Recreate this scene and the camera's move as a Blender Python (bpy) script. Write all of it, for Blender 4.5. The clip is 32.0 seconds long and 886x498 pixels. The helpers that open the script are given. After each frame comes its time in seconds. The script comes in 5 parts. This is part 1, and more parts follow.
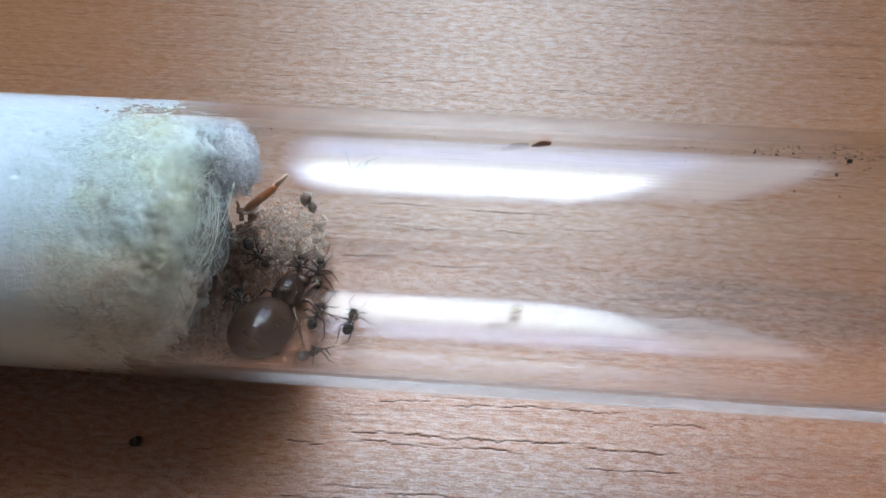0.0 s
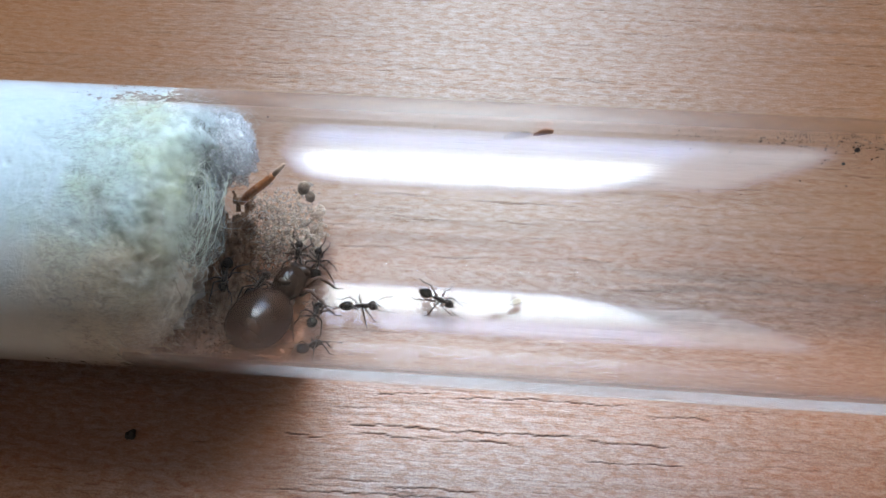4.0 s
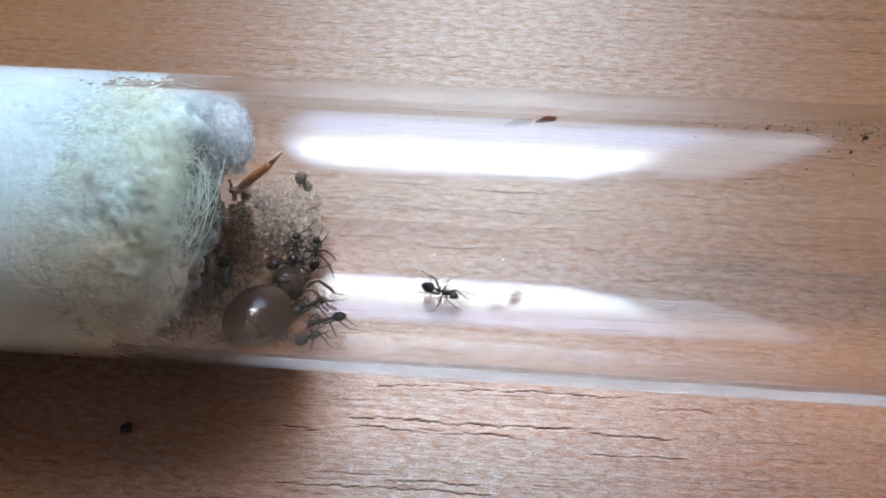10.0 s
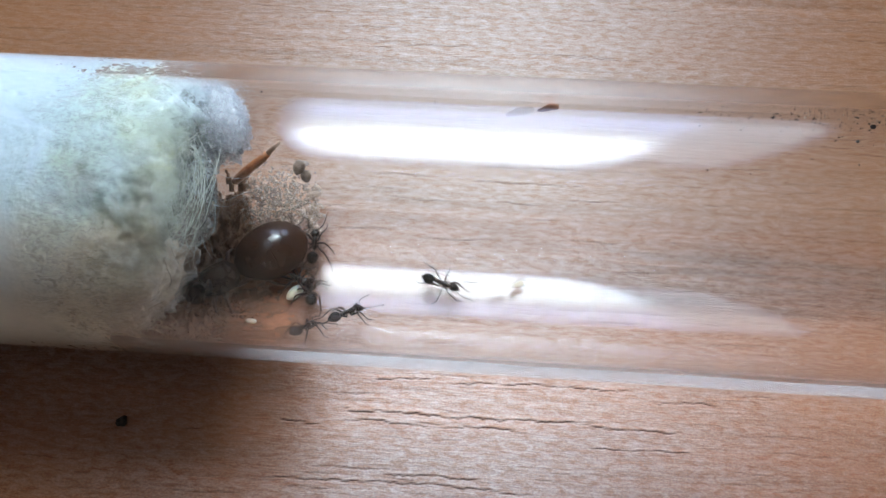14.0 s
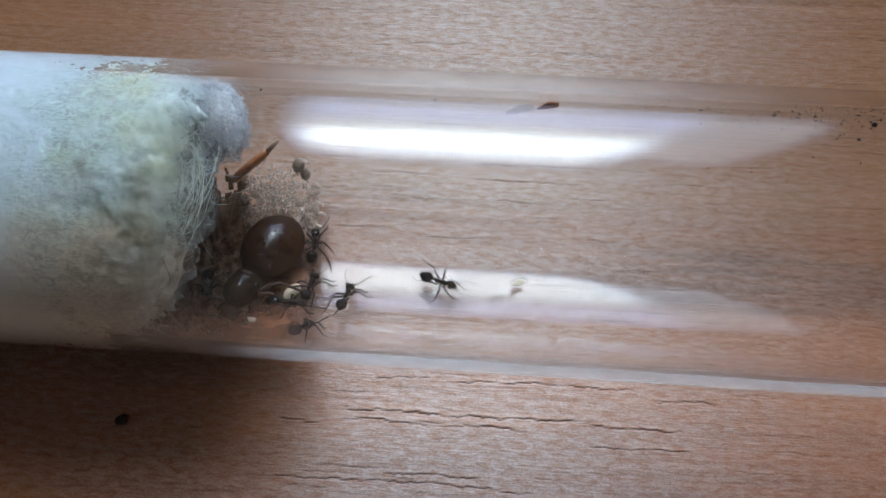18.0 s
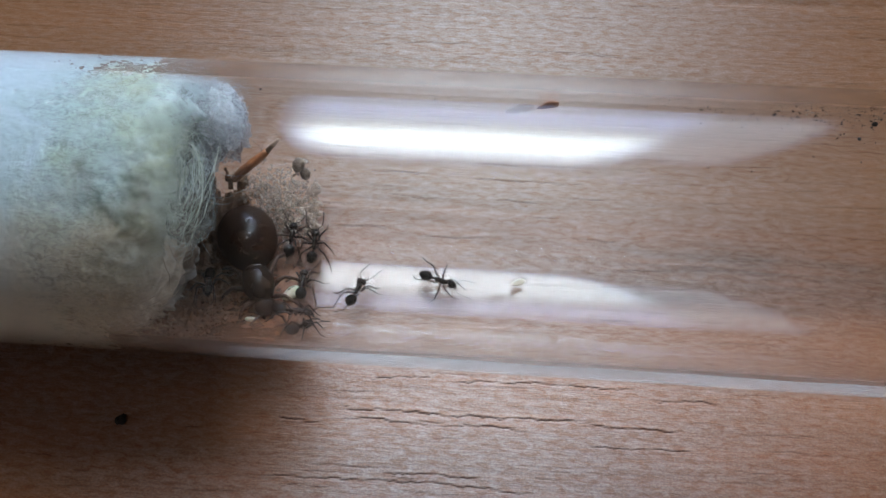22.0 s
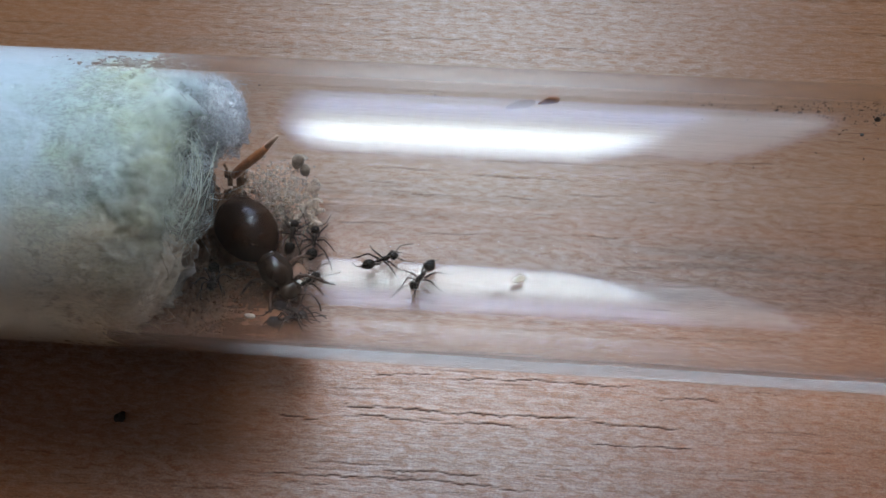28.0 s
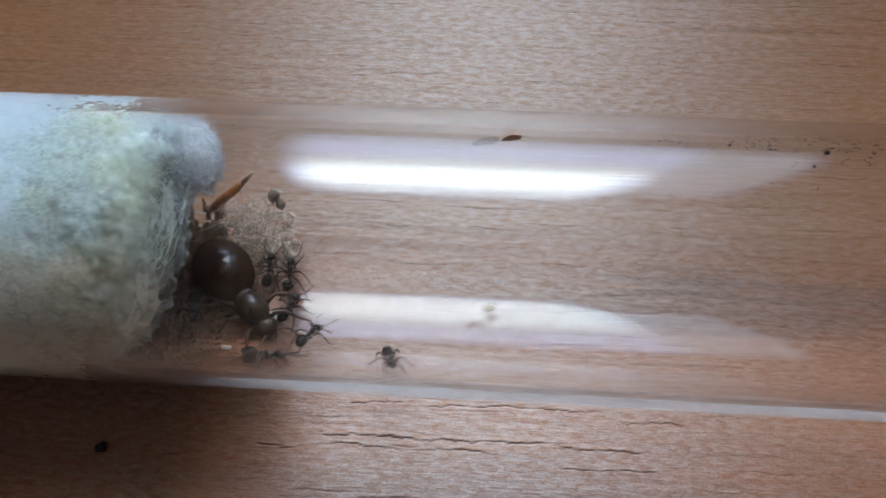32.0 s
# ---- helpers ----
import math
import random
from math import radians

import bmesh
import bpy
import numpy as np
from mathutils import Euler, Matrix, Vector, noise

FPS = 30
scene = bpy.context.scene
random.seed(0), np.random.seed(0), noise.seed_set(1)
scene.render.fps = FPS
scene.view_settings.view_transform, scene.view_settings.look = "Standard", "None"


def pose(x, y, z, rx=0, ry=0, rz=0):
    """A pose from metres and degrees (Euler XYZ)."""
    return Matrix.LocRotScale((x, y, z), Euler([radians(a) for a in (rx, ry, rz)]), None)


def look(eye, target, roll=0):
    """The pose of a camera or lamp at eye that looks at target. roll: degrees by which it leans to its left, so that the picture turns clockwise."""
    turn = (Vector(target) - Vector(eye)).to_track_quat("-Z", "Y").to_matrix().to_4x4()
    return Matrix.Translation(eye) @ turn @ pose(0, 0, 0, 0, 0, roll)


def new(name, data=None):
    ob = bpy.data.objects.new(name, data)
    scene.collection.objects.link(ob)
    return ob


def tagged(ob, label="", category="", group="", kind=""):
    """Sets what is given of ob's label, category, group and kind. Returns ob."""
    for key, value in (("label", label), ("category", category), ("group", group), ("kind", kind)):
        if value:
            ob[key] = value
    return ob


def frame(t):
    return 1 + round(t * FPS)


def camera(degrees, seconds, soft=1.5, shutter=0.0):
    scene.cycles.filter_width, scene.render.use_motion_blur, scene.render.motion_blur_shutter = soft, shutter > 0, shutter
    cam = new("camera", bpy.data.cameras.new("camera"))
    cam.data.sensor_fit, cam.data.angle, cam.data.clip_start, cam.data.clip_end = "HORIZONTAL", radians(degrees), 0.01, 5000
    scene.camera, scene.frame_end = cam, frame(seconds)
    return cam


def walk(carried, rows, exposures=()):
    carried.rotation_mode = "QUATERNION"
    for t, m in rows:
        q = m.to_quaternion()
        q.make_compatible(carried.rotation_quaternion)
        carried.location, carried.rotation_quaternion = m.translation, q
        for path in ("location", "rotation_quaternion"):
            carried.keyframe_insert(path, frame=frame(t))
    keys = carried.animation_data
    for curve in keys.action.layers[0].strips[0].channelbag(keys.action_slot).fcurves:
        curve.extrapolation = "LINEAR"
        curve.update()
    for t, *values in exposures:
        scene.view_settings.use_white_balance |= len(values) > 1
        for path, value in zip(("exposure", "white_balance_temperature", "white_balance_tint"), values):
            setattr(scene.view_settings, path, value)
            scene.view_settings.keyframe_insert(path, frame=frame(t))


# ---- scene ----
cam = camera(66.31, 32.0, 1.3, 0.5)
PATH = [
    (0.0, look((0.00350, -0.01664, 0.05602), (0.00056, 0.00408, -0.00021), -4.44)),
    (0.5, look((0.00359, -0.01646, 0.05589), (0.00056, 0.00399, -0.00043), -4.77)),
    (1.0, look((0.00340, -0.01656, 0.05561), (0.00058, 0.00381, -0.00076), -4.22)),
    (1.5, look((0.00339, -0.01635, 0.05537), (0.00058, 0.00367, -0.00112), -4.41)),
    (2.0, look((0.00336, -0.01649, 0.05531), (0.00057, 0.00365, -0.00114), -4.29)),
    (2.5, look((0.00334, -0.01640, 0.05520), (0.00058, 0.00362, -0.00129), -4.26)),
    (3.0, look((0.00327, -0.01640, 0.05519), (0.00059, 0.00356, -0.00133), -4.04)),
    (3.5, look((0.00336, -0.01641, 0.05522), (0.00058, 0.00362, -0.00126), -4.28)),
    (5.5, look((0.00338, -0.01649, 0.05498), (0.00057, 0.00346, -0.00154), -4.35)),
    (6.0, look((0.00336, -0.01651, 0.05492), (0.00057, 0.00343, -0.00160), -4.36)),
    (6.5, look((0.00338, -0.01650, 0.05490), (0.00056, 0.00343, -0.00162), -4.41)),
    (7.0, look((0.00335, -0.01639, 0.05482), (0.00058, 0.00343, -0.00174), -4.37)),
    (7.5, look((0.00325, -0.01643, 0.05480), (0.00058, 0.00339, -0.00177), -4.02)),
    (8.0, look((0.00332, -0.01637, 0.05462), (0.00059, 0.00327, -0.00201), -4.28)),
    (8.5, look((0.00330, -0.01637, 0.05468), (0.00060, 0.00331, -0.00194), -4.25)),
    (9.0, look((0.00325, -0.01636, 0.05451), (0.00058, 0.00325, -0.00213), -4.14)),
    (9.5, look((0.00323, -0.01635, 0.05430), (0.00058, 0.00312, -0.00240), -4.15)),
    (10.0, look((0.00315, -0.01627, 0.05429), (0.00060, 0.00308, -0.00244), -3.91)),
    (10.5, look((0.00313, -0.01633, 0.05399), (0.00060, 0.00294, -0.00278), -3.89)),
    (11.0, look((0.00310, -0.01625, 0.05384), (0.00061, 0.00282, -0.00300), -3.83)),
    (11.5, look((0.00308, -0.01631, 0.05378), (0.00060, 0.00282, -0.00304), -3.78)),
    (12.0, look((0.00317, -0.01632, 0.05377), (0.00060, 0.00278, -0.00305), -4.03)),
    (12.5, look((0.00312, -0.01635, 0.05366), (0.00060, 0.00277, -0.00315), -3.89)),
    (13.0, look((0.00312, -0.01626, 0.05365), (0.00061, 0.00270, -0.00322), -3.92)),
    (13.5, look((0.00312, -0.01633, 0.05349), (0.00060, 0.00265, -0.00337), -3.95)),
    (14.0, look((0.00304, -0.01636, 0.05345), (0.00060, 0.00265, -0.00341), -3.72)),
    (14.5, look((0.00311, -0.01633, 0.05343), (0.00060, 0.00258, -0.00345), -3.91)),
    (16.5, look((0.00314, -0.01637, 0.05324), (0.00060, 0.00247, -0.00366), -4.04)),
    (17.0, look((0.00305, -0.01625, 0.05312), (0.00061, 0.00241, -0.00385), -3.84)),
    (17.5, look((0.00313, -0.01632, 0.05329), (0.00061, 0.00252, -0.00362), -3.98)),
    (18.0, look((0.00310, -0.01629, 0.05334), (0.00061, 0.00254, -0.00358), -3.91)),
    (18.5, look((0.00315, -0.01632, 0.05329), (0.00060, 0.00254, -0.00361), -4.05)),
    (19.0, look((0.00312, -0.01631, 0.05328), (0.00061, 0.00253, -0.00363), -3.97)),
    (19.5, look((0.00312, -0.01631, 0.05328), (0.00061, 0.00253, -0.00363), -3.97)),
    (20.0, look((0.00314, -0.01631, 0.05330), (0.00060, 0.00254, -0.00361), -4.05)),
    (20.5, look((0.00310, -0.01633, 0.05324), (0.00061, 0.00252, -0.00367), -3.96)),
    (21.0, look((0.00310, -0.01628, 0.05330), (0.00060, 0.00253, -0.00362), -3.94)),
    (21.5, look((0.00311, -0.01629, 0.05328), (0.00061, 0.00253, -0.00363), -3.96)),
    (22.0, look((0.00311, -0.01629, 0.05329), (0.00061, 0.00253, -0.00363), -3.96)),
    (22.5, look((0.00311, -0.01629, 0.05329), (0.00061, 0.00253, -0.00363), -3.96)),
    (23.0, look((0.00311, -0.01628, 0.05329), (0.00061, 0.00253, -0.00363), -3.96)),
    (23.5, look((0.00313, -0.01632, 0.05317), (0.00061, 0.00247, -0.00376), -3.99)),
    (24.0, look((0.00316, -0.01646, 0.05335), (0.00058, 0.00258, -0.00349), -4.08)),
    (24.5, look((0.00318, -0.01635, 0.05321), (0.00059, 0.00248, -0.00370), -4.18)),
    (25.0, look((0.00316, -0.01636, 0.05328), (0.00060, 0.00253, -0.00362), -4.07)),
    (25.5, look((0.00313, -0.01634, 0.05330), (0.00060, 0.00253, -0.00360), -4.02)),
    (27.5, look((0.00311, -0.01635, 0.05309), (0.00059, 0.00242, -0.00384), -4.00)),
    (28.0, look((0.00315, -0.01636, 0.05301), (0.00059, 0.00235, -0.00394), -4.19)),
    (28.5, look((0.00311, -0.01638, 0.05297), (0.00060, 0.00236, -0.00397), -4.03)),
    (29.0, look((0.00315, -0.01640, 0.05303), (0.00057, 0.00239, -0.00389), -4.14)),
    (29.5, look((0.00311, -0.01638, 0.05309), (0.00059, 0.00242, -0.00383), -3.99)),
    (30.0, look((0.00312, -0.01646, 0.05309), (0.00058, 0.00245, -0.00379), -3.96)),
    (30.5, look((0.00313, -0.01645, 0.05316), (0.00058, 0.00248, -0.00372), -4.06)),
    (31.0, look((0.00321, -0.01649, 0.05342), (0.00057, 0.00270, -0.00337), -4.23)),
    (31.5, look((0.00337, -0.01671, 0.05476), (0.00058, 0.00348, -0.00167), -4.26)),
    (32.0, look((0.00520, -0.01550, 0.05497), (0.00284, 0.00437, -0.00160), -3.83)),
]
walk(cam, PATH, [(0.0, 0.0), (2.0, 0.12), (9.0, 0.15), (16.5, 0.1), (17.5, -0.41), (32.0, -0.45)])

def mm(*v):
    return tuple(a * 0.001 for a in v)


# ---- world and light ----
world = bpy.data.worlds.new("world")
scene.world = world
world.use_nodes = True
wn = world.node_tree
sky = wn.nodes.new("ShaderNodeTexSky")
sky.sky_type, sky.sun_disc = "NISHITA", False
sky.sun_elevation, sky.sun_rotation = radians(50), radians(180)
wn.links.new(sky.outputs[0], wn.nodes["Background"].inputs[0])
wn.nodes["Background"].inputs[1].default_value = 0.1

# The daylight comes through a roof window, 1.5 m from the tube, whose pane faces it.
ROOF_TILT, ROOF_FAR = 35.0, 1.5
ROOF = Matrix.Translation((0, ROOF_FAR * math.cos(radians(ROOF_TILT)), 0.01 + ROOF_FAR * math.sin(radians(ROOF_TILT)))) @ Matrix.Rotation(radians(90 + ROOF_TILT), 4, "X")
# the last two are glow strips added beside and above the sky
SKY_GLOW, HORIZON_GLOW, SIDE_GLOW, TOP_FILL_GLOW = 10.8, 5.0, 2.3, 12.0
WIN = (-0.52, 0.98, -0.70, 1.13)      # the opening, across and along the slope


# ---- materials ----


class Mat:
    """A node material with a few shorthands."""

    def __init__(self, name, rough=0.5, metal=0.0):
        self.m = bpy.data.materials.new(name)
        self.m.use_nodes = True
        self.t = self.m.node_tree
        self.p = self.t.nodes["Principled BSDF"]
        self.set("Roughness", rough)
        self.set("Metallic", metal)
        self.co = self.t.nodes.new("ShaderNodeTexCoord").outputs["Object"]

    def set(self, key, value):
        if isinstance(value, bpy.types.NodeSocket):
            self.t.links.new(value, self.p.inputs[key])
        elif isinstance(value, tuple) and self.p.inputs[key].type == "RGBA":
            self.p.inputs[key].default_value = (*value, 1)
        else:
            self.p.inputs[key].default_value = value
        return self

    def node(self, kind, **props):
        n = self.t.nodes.new(kind)
        for k, v in props.items():
            setattr(n, k, v)
        return n

    def put(self, socket, value):
        if isinstance(value, bpy.types.NodeSocket):
            self.t.links.new(value, socket)
        elif isinstance(value, tuple) and len(value) == 3 and socket.type == "RGBA":
            socket.default_value = (*value, 1)
        else:
            socket.default_value = value

    def scaled(self, sx, sy, sz, shift=(0, 0, 0), turn=0.0):
        n = self.node("ShaderNodeMapping")
        self.put(n.inputs[0], self.co)
        n.inputs["Scale"].default_value = (sx, sy, sz)
        n.inputs["Location"].default_value = shift
        n.inputs["Rotation"].default_value = (0, 0, radians(turn))
        return n.outputs[0]

    def noise(self, vec, scale, detail=4.0, rough=0.55, warp=0.0):
        n = self.node("ShaderNodeTexNoise")
        self.put(n.inputs["Vector"], vec)
        n.inputs["Scale"].default_value, n.inputs["Detail"].default_value = scale, detail
        n.inputs["Roughness"].default_value, n.inputs["Distortion"].default_value = rough, warp
        return n.outputs[0]

    def ramp(self, fac, stops):
        n = self.node("ShaderNodeValToRGB")
        self.put(n.inputs[0], fac)
        e = n.color_ramp.elements
        while len(e) < len(stops):
            e.new(0.5)
        for el, (pos, col) in zip(e, stops):
            el.position = pos
            el.color = (*col, 1) if isinstance(col, tuple) else (col, col, col, 1)
        return n.outputs[0]

    def math(self, op, a, b=0.0):
        n = self.node("ShaderNodeMath", operation=op)
        self.put(n.inputs[0], a)
        self.put(n.inputs[1], b)
        return n.outputs[0]

    def mix(self, fac, a, b, blend="MIX"):
        n = self.node("ShaderNodeMix", data_type="RGBA", blend_type=blend)
        self.put(n.inputs[0], fac)
        self.put(n.inputs[6], a)
        self.put(n.inputs[7], b)
        return n.outputs[2]

    def bump(self, height, dist, strength=1.0):
        n = self.node("ShaderNodeBump")
        self.put(n.inputs["Height"], height)
        n.inputs["Distance"].default_value, n.inputs["Strength"].default_value = dist, strength
        self.set("Normal", n.outputs[0])
        return self

    def blot(self, centre, radius, soft, warp_vec):
        """1 inside a ragged round blot about centre, 0 outside."""
        n = self.node("ShaderNodeVectorMath", operation="DISTANCE")
        self.put(n.inputs[0], warp_vec)
        n.inputs[1].default_value = centre
        r = self.node("ShaderNodeMapRange", interpolation_type="SMOOTHSTEP")
        self.put(r.inputs[0], n.outputs["Value"])
        r.inputs[1].default_value, r.inputs[2].default_value = radius + soft, max(radius - soft, 0)
        return r.outputs[0]


def plain(name, a, b, rough=0.5, scale=900.0, bump=0.0, **extra):
    """Two tones mixed by a fine noise, with a little relief."""
    m = Mat(name, rough)
    n = m.noise(m.co, scale, 5.0)
    m.set("Base Color", m.ramp(n, [(0.3, a), (0.7, b)]))
    if bump:
        m.bump(n, bump)
    for k, v in extra.items():
        m.set(k.replace("_", " "), v)
    return m.m


def laminate():
    m = Mat("wood_laminate", 0.4)
    broad = m.noise(m.scaled(9, 75, 1), 1.0, 4, 0.55, 0.6)
    figure = m.noise(m.scaled(14, 210, 1, (7, 2, 0)), 1.0, 5, 0.6, 0.9)
    grain = m.noise(m.scaled(45, 800, 1, (3, 1, 0)), 1.0, 6, 0.68, 0.4)
    fine = m.noise(m.scaled(300, 2600, 1), 1.0, 4, 0.65, 0.25)
    speck = m.noise(m.scaled(1, 1.5, 1), 4200, 3, 0.7)
    dots = m.noise(m.scaled(0.7, 1.3, 1), 9500, 2, 0.6)
    col = m.ramp(broad, [(0.26, (0.225, 0.077, 0.027)), (0.42, (0.315, 0.116, 0.044)), (0.56, (0.36, 0.143, 0.058)), (0.75, (0.415, 0.188, 0.085))])
    col = m.mix(m.math("MULTIPLY", m.ramp(figure, [(0.34, 1.0), (0.52, 0.0)]), 0.5), col, (0.17, 0.085, 0.05))
    col = m.mix(m.math("MULTIPLY", m.ramp(grain, [(0.36, 1.0), (0.60, 0.0)]), 0.36), col, (0.24, 0.115, 0.064))
    col = m.mix(m.math("MULTIPLY", m.ramp(fine, [(0.30, 1.0), (0.44, 0.0)]), 0.32), col, (0.17, 0.085, 0.05))
    col = m.mix(m.math("MULTIPLY", m.ramp(speck, [(0.44, 0.0), (0.66, 1.0)]), 0.5), col, (0.50, 0.25, 0.12))
    col = m.mix(m.math("MULTIPLY", m.ramp(dots, [(0.32, 1.0), (0.5, 0.0)]), 0.8), col, (0.22, 0.12, 0.075))
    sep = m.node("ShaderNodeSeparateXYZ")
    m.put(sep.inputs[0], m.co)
    side = m.node("ShaderNodeMapRange", interpolation_type="SMOOTHSTEP")      # paler far half, painted for the window's broad sheen on the wood
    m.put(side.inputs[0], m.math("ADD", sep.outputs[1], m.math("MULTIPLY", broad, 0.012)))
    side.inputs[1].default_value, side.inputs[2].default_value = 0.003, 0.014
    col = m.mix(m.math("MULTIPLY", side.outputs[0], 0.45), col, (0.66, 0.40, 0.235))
    for x, y, r in ((30.0, 0.6, 2.2), (22.0, -2.2, 1.0)):     # dark bands painted along the grain for the tube's shadow
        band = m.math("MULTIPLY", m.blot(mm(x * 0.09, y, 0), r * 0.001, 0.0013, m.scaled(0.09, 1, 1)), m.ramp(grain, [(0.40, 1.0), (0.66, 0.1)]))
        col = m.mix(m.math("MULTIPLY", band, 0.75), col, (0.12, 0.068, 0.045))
    pore = m.node("ShaderNodeAttribute", attribute_name="pore").outputs["Fac"]
    col = m.mix(pore, col, (0.085, 0.04, 0.022))
    m.set("Base Color", m.mix(1.0, col, (0.62, 0.51, 0.42), "MULTIPLY"))
    m.set("Roughness", m.math("ADD", m.math("MULTIPLY", speck, 0.12), 0.40))
    hatch = m.noise(m.scaled(900, 2600, 1, (0, 0, 0), 24), 1.0, 3, 0.6, 0.5)      # the lacquer shines in small slanting flecks
    gloss = m.math("MULTIPLY", m.ramp(hatch, [(0.34, 0.38), (0.66, 1.0)]), m.ramp(speck, [(0.35, 0.72), (0.62, 1.0)]))
    m.set("Specular IOR Level", m.math("MULTIPLY", gloss, m.math("SUBTRACT", 1.0, m.math("MULTIPLY", pore, 0.85)))).set("IOR", 2.15).set("Anisotropic", 1.0)
    along = m.node("ShaderNodeCombineXYZ")
    along.inputs[1].default_value = 1.0
    m.set("Tangent", along.outputs[0])
    streak = m.noise(m.scaled(160, 1500, 1, (0, 0, 0), 17), 1.0, 3, 0.6, 0.3)
    relief = m.math("ADD", m.math("MULTIPLY", m.math("ADD", fine, m.math("MULTIPLY", streak, 0.9)), 0.6), m.math("ADD", m.math("MULTIPLY", speck, 0.20), m.math("MULTIPLY", dots, 0.12)))
    m.bump(m.math("ADD", relief, m.math("MULTIPLY", grain, 0.35)), 0.0001, 1.0)
    return m.m


def glass():
    m = Mat("clear_glass", 0.0)
    m.set("Base Color", (0.998, 1.0, 0.998)).set("Transmission Weight", 1.0).set("IOR", 1.47)
    drawn = m.noise(m.scaled(25, 1500, 1500), 1.0, 3, 0.6)
    m.bump(drawn, 0.0000012, 1.0)
    return m.m


def cotton(name, tinted, loose=False, tones=((0.38, 0.445, 0.50), (0.50, 0.57, 0.625)), fade=None):
    m = Mat(name, 0.95)
    fine = m.noise(m.scaled(1, 1.6, 1.6), 1500, 5, 0.7, 0.5)
    soft = m.noise(m.co, 260, 5, 0.65, 1.0)
    col = m.ramp(fine, [(0.25, tones[0]), (0.75, tones[1])])
    if tinted:
        n = m.node("ShaderNodeTexNoise")
        m.put(n.inputs["Vector"], m.co)
        n.inputs["Scale"].default_value, n.inputs["Detail"].default_value, n.inputs["Roughness"].default_value = 300, 2.5, 0.55
        off = m.node("ShaderNodeVectorMath", operation="MULTIPLY_ADD")
        m.put(off.inputs[0], n.outputs["Color"])
        off.inputs[1].default_value, off.inputs[2].default_value = (0.007, 0.007, 0.007), (-0.0035, -0.0035, -0.0035)
        add = m.node("ShaderNodeVectorMath", operation="ADD")
        m.put(add.inputs[0], m.co)
        m.put(add.inputs[1], off.outputs[0])
        w = add.outputs[0]
        patch = m.ramp(soft, [(0.36, 0.0), (0.6, 1.0)])
        for c, r, s, tone, amount in COTTON_STAINS_AND_LIGHT:
            f = m.math("MULTIPLY", m.blot(mm(*c), r * 0.001, s * 0.001, w), amount)
            if tone is not MOULD and tone is not WARM_BOUNCE:
                f = m.math("MULTIPLY", f, m.math("ADD", m.math("MULTIPLY", patch, 0.7), 0.3))
            col = m.mix(f, col, tone)
    m.set("Base Color", col)
    m.set("Subsurface Weight", 0.6).set("Subsurface Radius", (1.0, 1.0, 1.0)).set("Subsurface Scale", 0.0045)
    m.set("Specular IOR Level", 0.1)
    m.bump(m.math("ADD", fine, m.math("MULTIPLY", soft, 1.5)), 0.0003, 0.4)
    if loose:      # a web of fibres with gaps, through which light comes from behind
        m.set("Subsurface Weight", 0.0)
        web = m.noise(m.scaled(0.7, 1.3, 1.3), 2600 if fade else 1900, 5, 0.75, 1.2)
        cover = m.math("MULTIPLY", m.ramp(web, [(0.40, 0.0), (0.70, 0.8)]), m.ramp(soft, [(0.28, 0.35), (0.6, 0.9)]))
        if fade:
            sep = m.node("ShaderNodeSeparateXYZ")
            m.put(sep.inputs[0], m.co)
            thin = m.node("ShaderNodeMapRange", interpolation_type="SMOOTHSTEP")
            m.put(thin.inputs[0], m.math("ADD", sep.outputs[0], m.math("MULTIPLY", soft, 0.006)))
            thin.inputs[1].default_value, thin.inputs[2].default_value = fade[1], fade[0]
            grow = m.node("ShaderNodeMapRange", interpolation_type="SMOOTHSTEP")
            m.put(grow.inputs[0], m.math("ADD", sep.outputs[0], m.math("MULTIPLY", soft, 0.008)))
            grow.inputs[1].default_value, grow.inputs[2].default_value = -0.0215, -0.0155
            cover = m.math("MULTIPLY", m.math("MULTIPLY", cover, thin.outputs[0]), m.math("ADD", m.math("MULTIPLY", grow.outputs[0], 0.9), 0.1))
        m.set("Alpha", cover)
        gaps, back, both = m.node("ShaderNodeBsdfTransparent"), m.node("ShaderNodeBsdfTranslucent"), m.node("ShaderNodeMixShader")
        m.put(back.inputs[0], col)
        veil = m.node("ShaderNodeMixShader")
        m.put(veil.inputs[0], m.p.inputs["Alpha"].links[0].from_socket)
        m.put(veil.inputs[1], gaps.outputs[0])
        m.put(veil.inputs[2], back.outputs[0])
        both.inputs[0].default_value = 0.55
        m.put(both.inputs[1], m.p.outputs[0])
        m.put(both.inputs[2], veil.outputs[0])
        m.put(m.t.nodes["Material Output"].inputs[0], both.outputs[0])
    return m.m


YELLOW, OLIVE, MOULD, GREEN, BROWN = (0.46, 0.45, 0.26), (0.39, 0.42, 0.26), (0.045, 0.065, 0.05), (0.35, 0.42, 0.37), (0.34, 0.24, 0.155)
# warm light off the table, painted on the cotton's lower side
WARM_BOUNCE = (0.56, 0.45, 0.33)
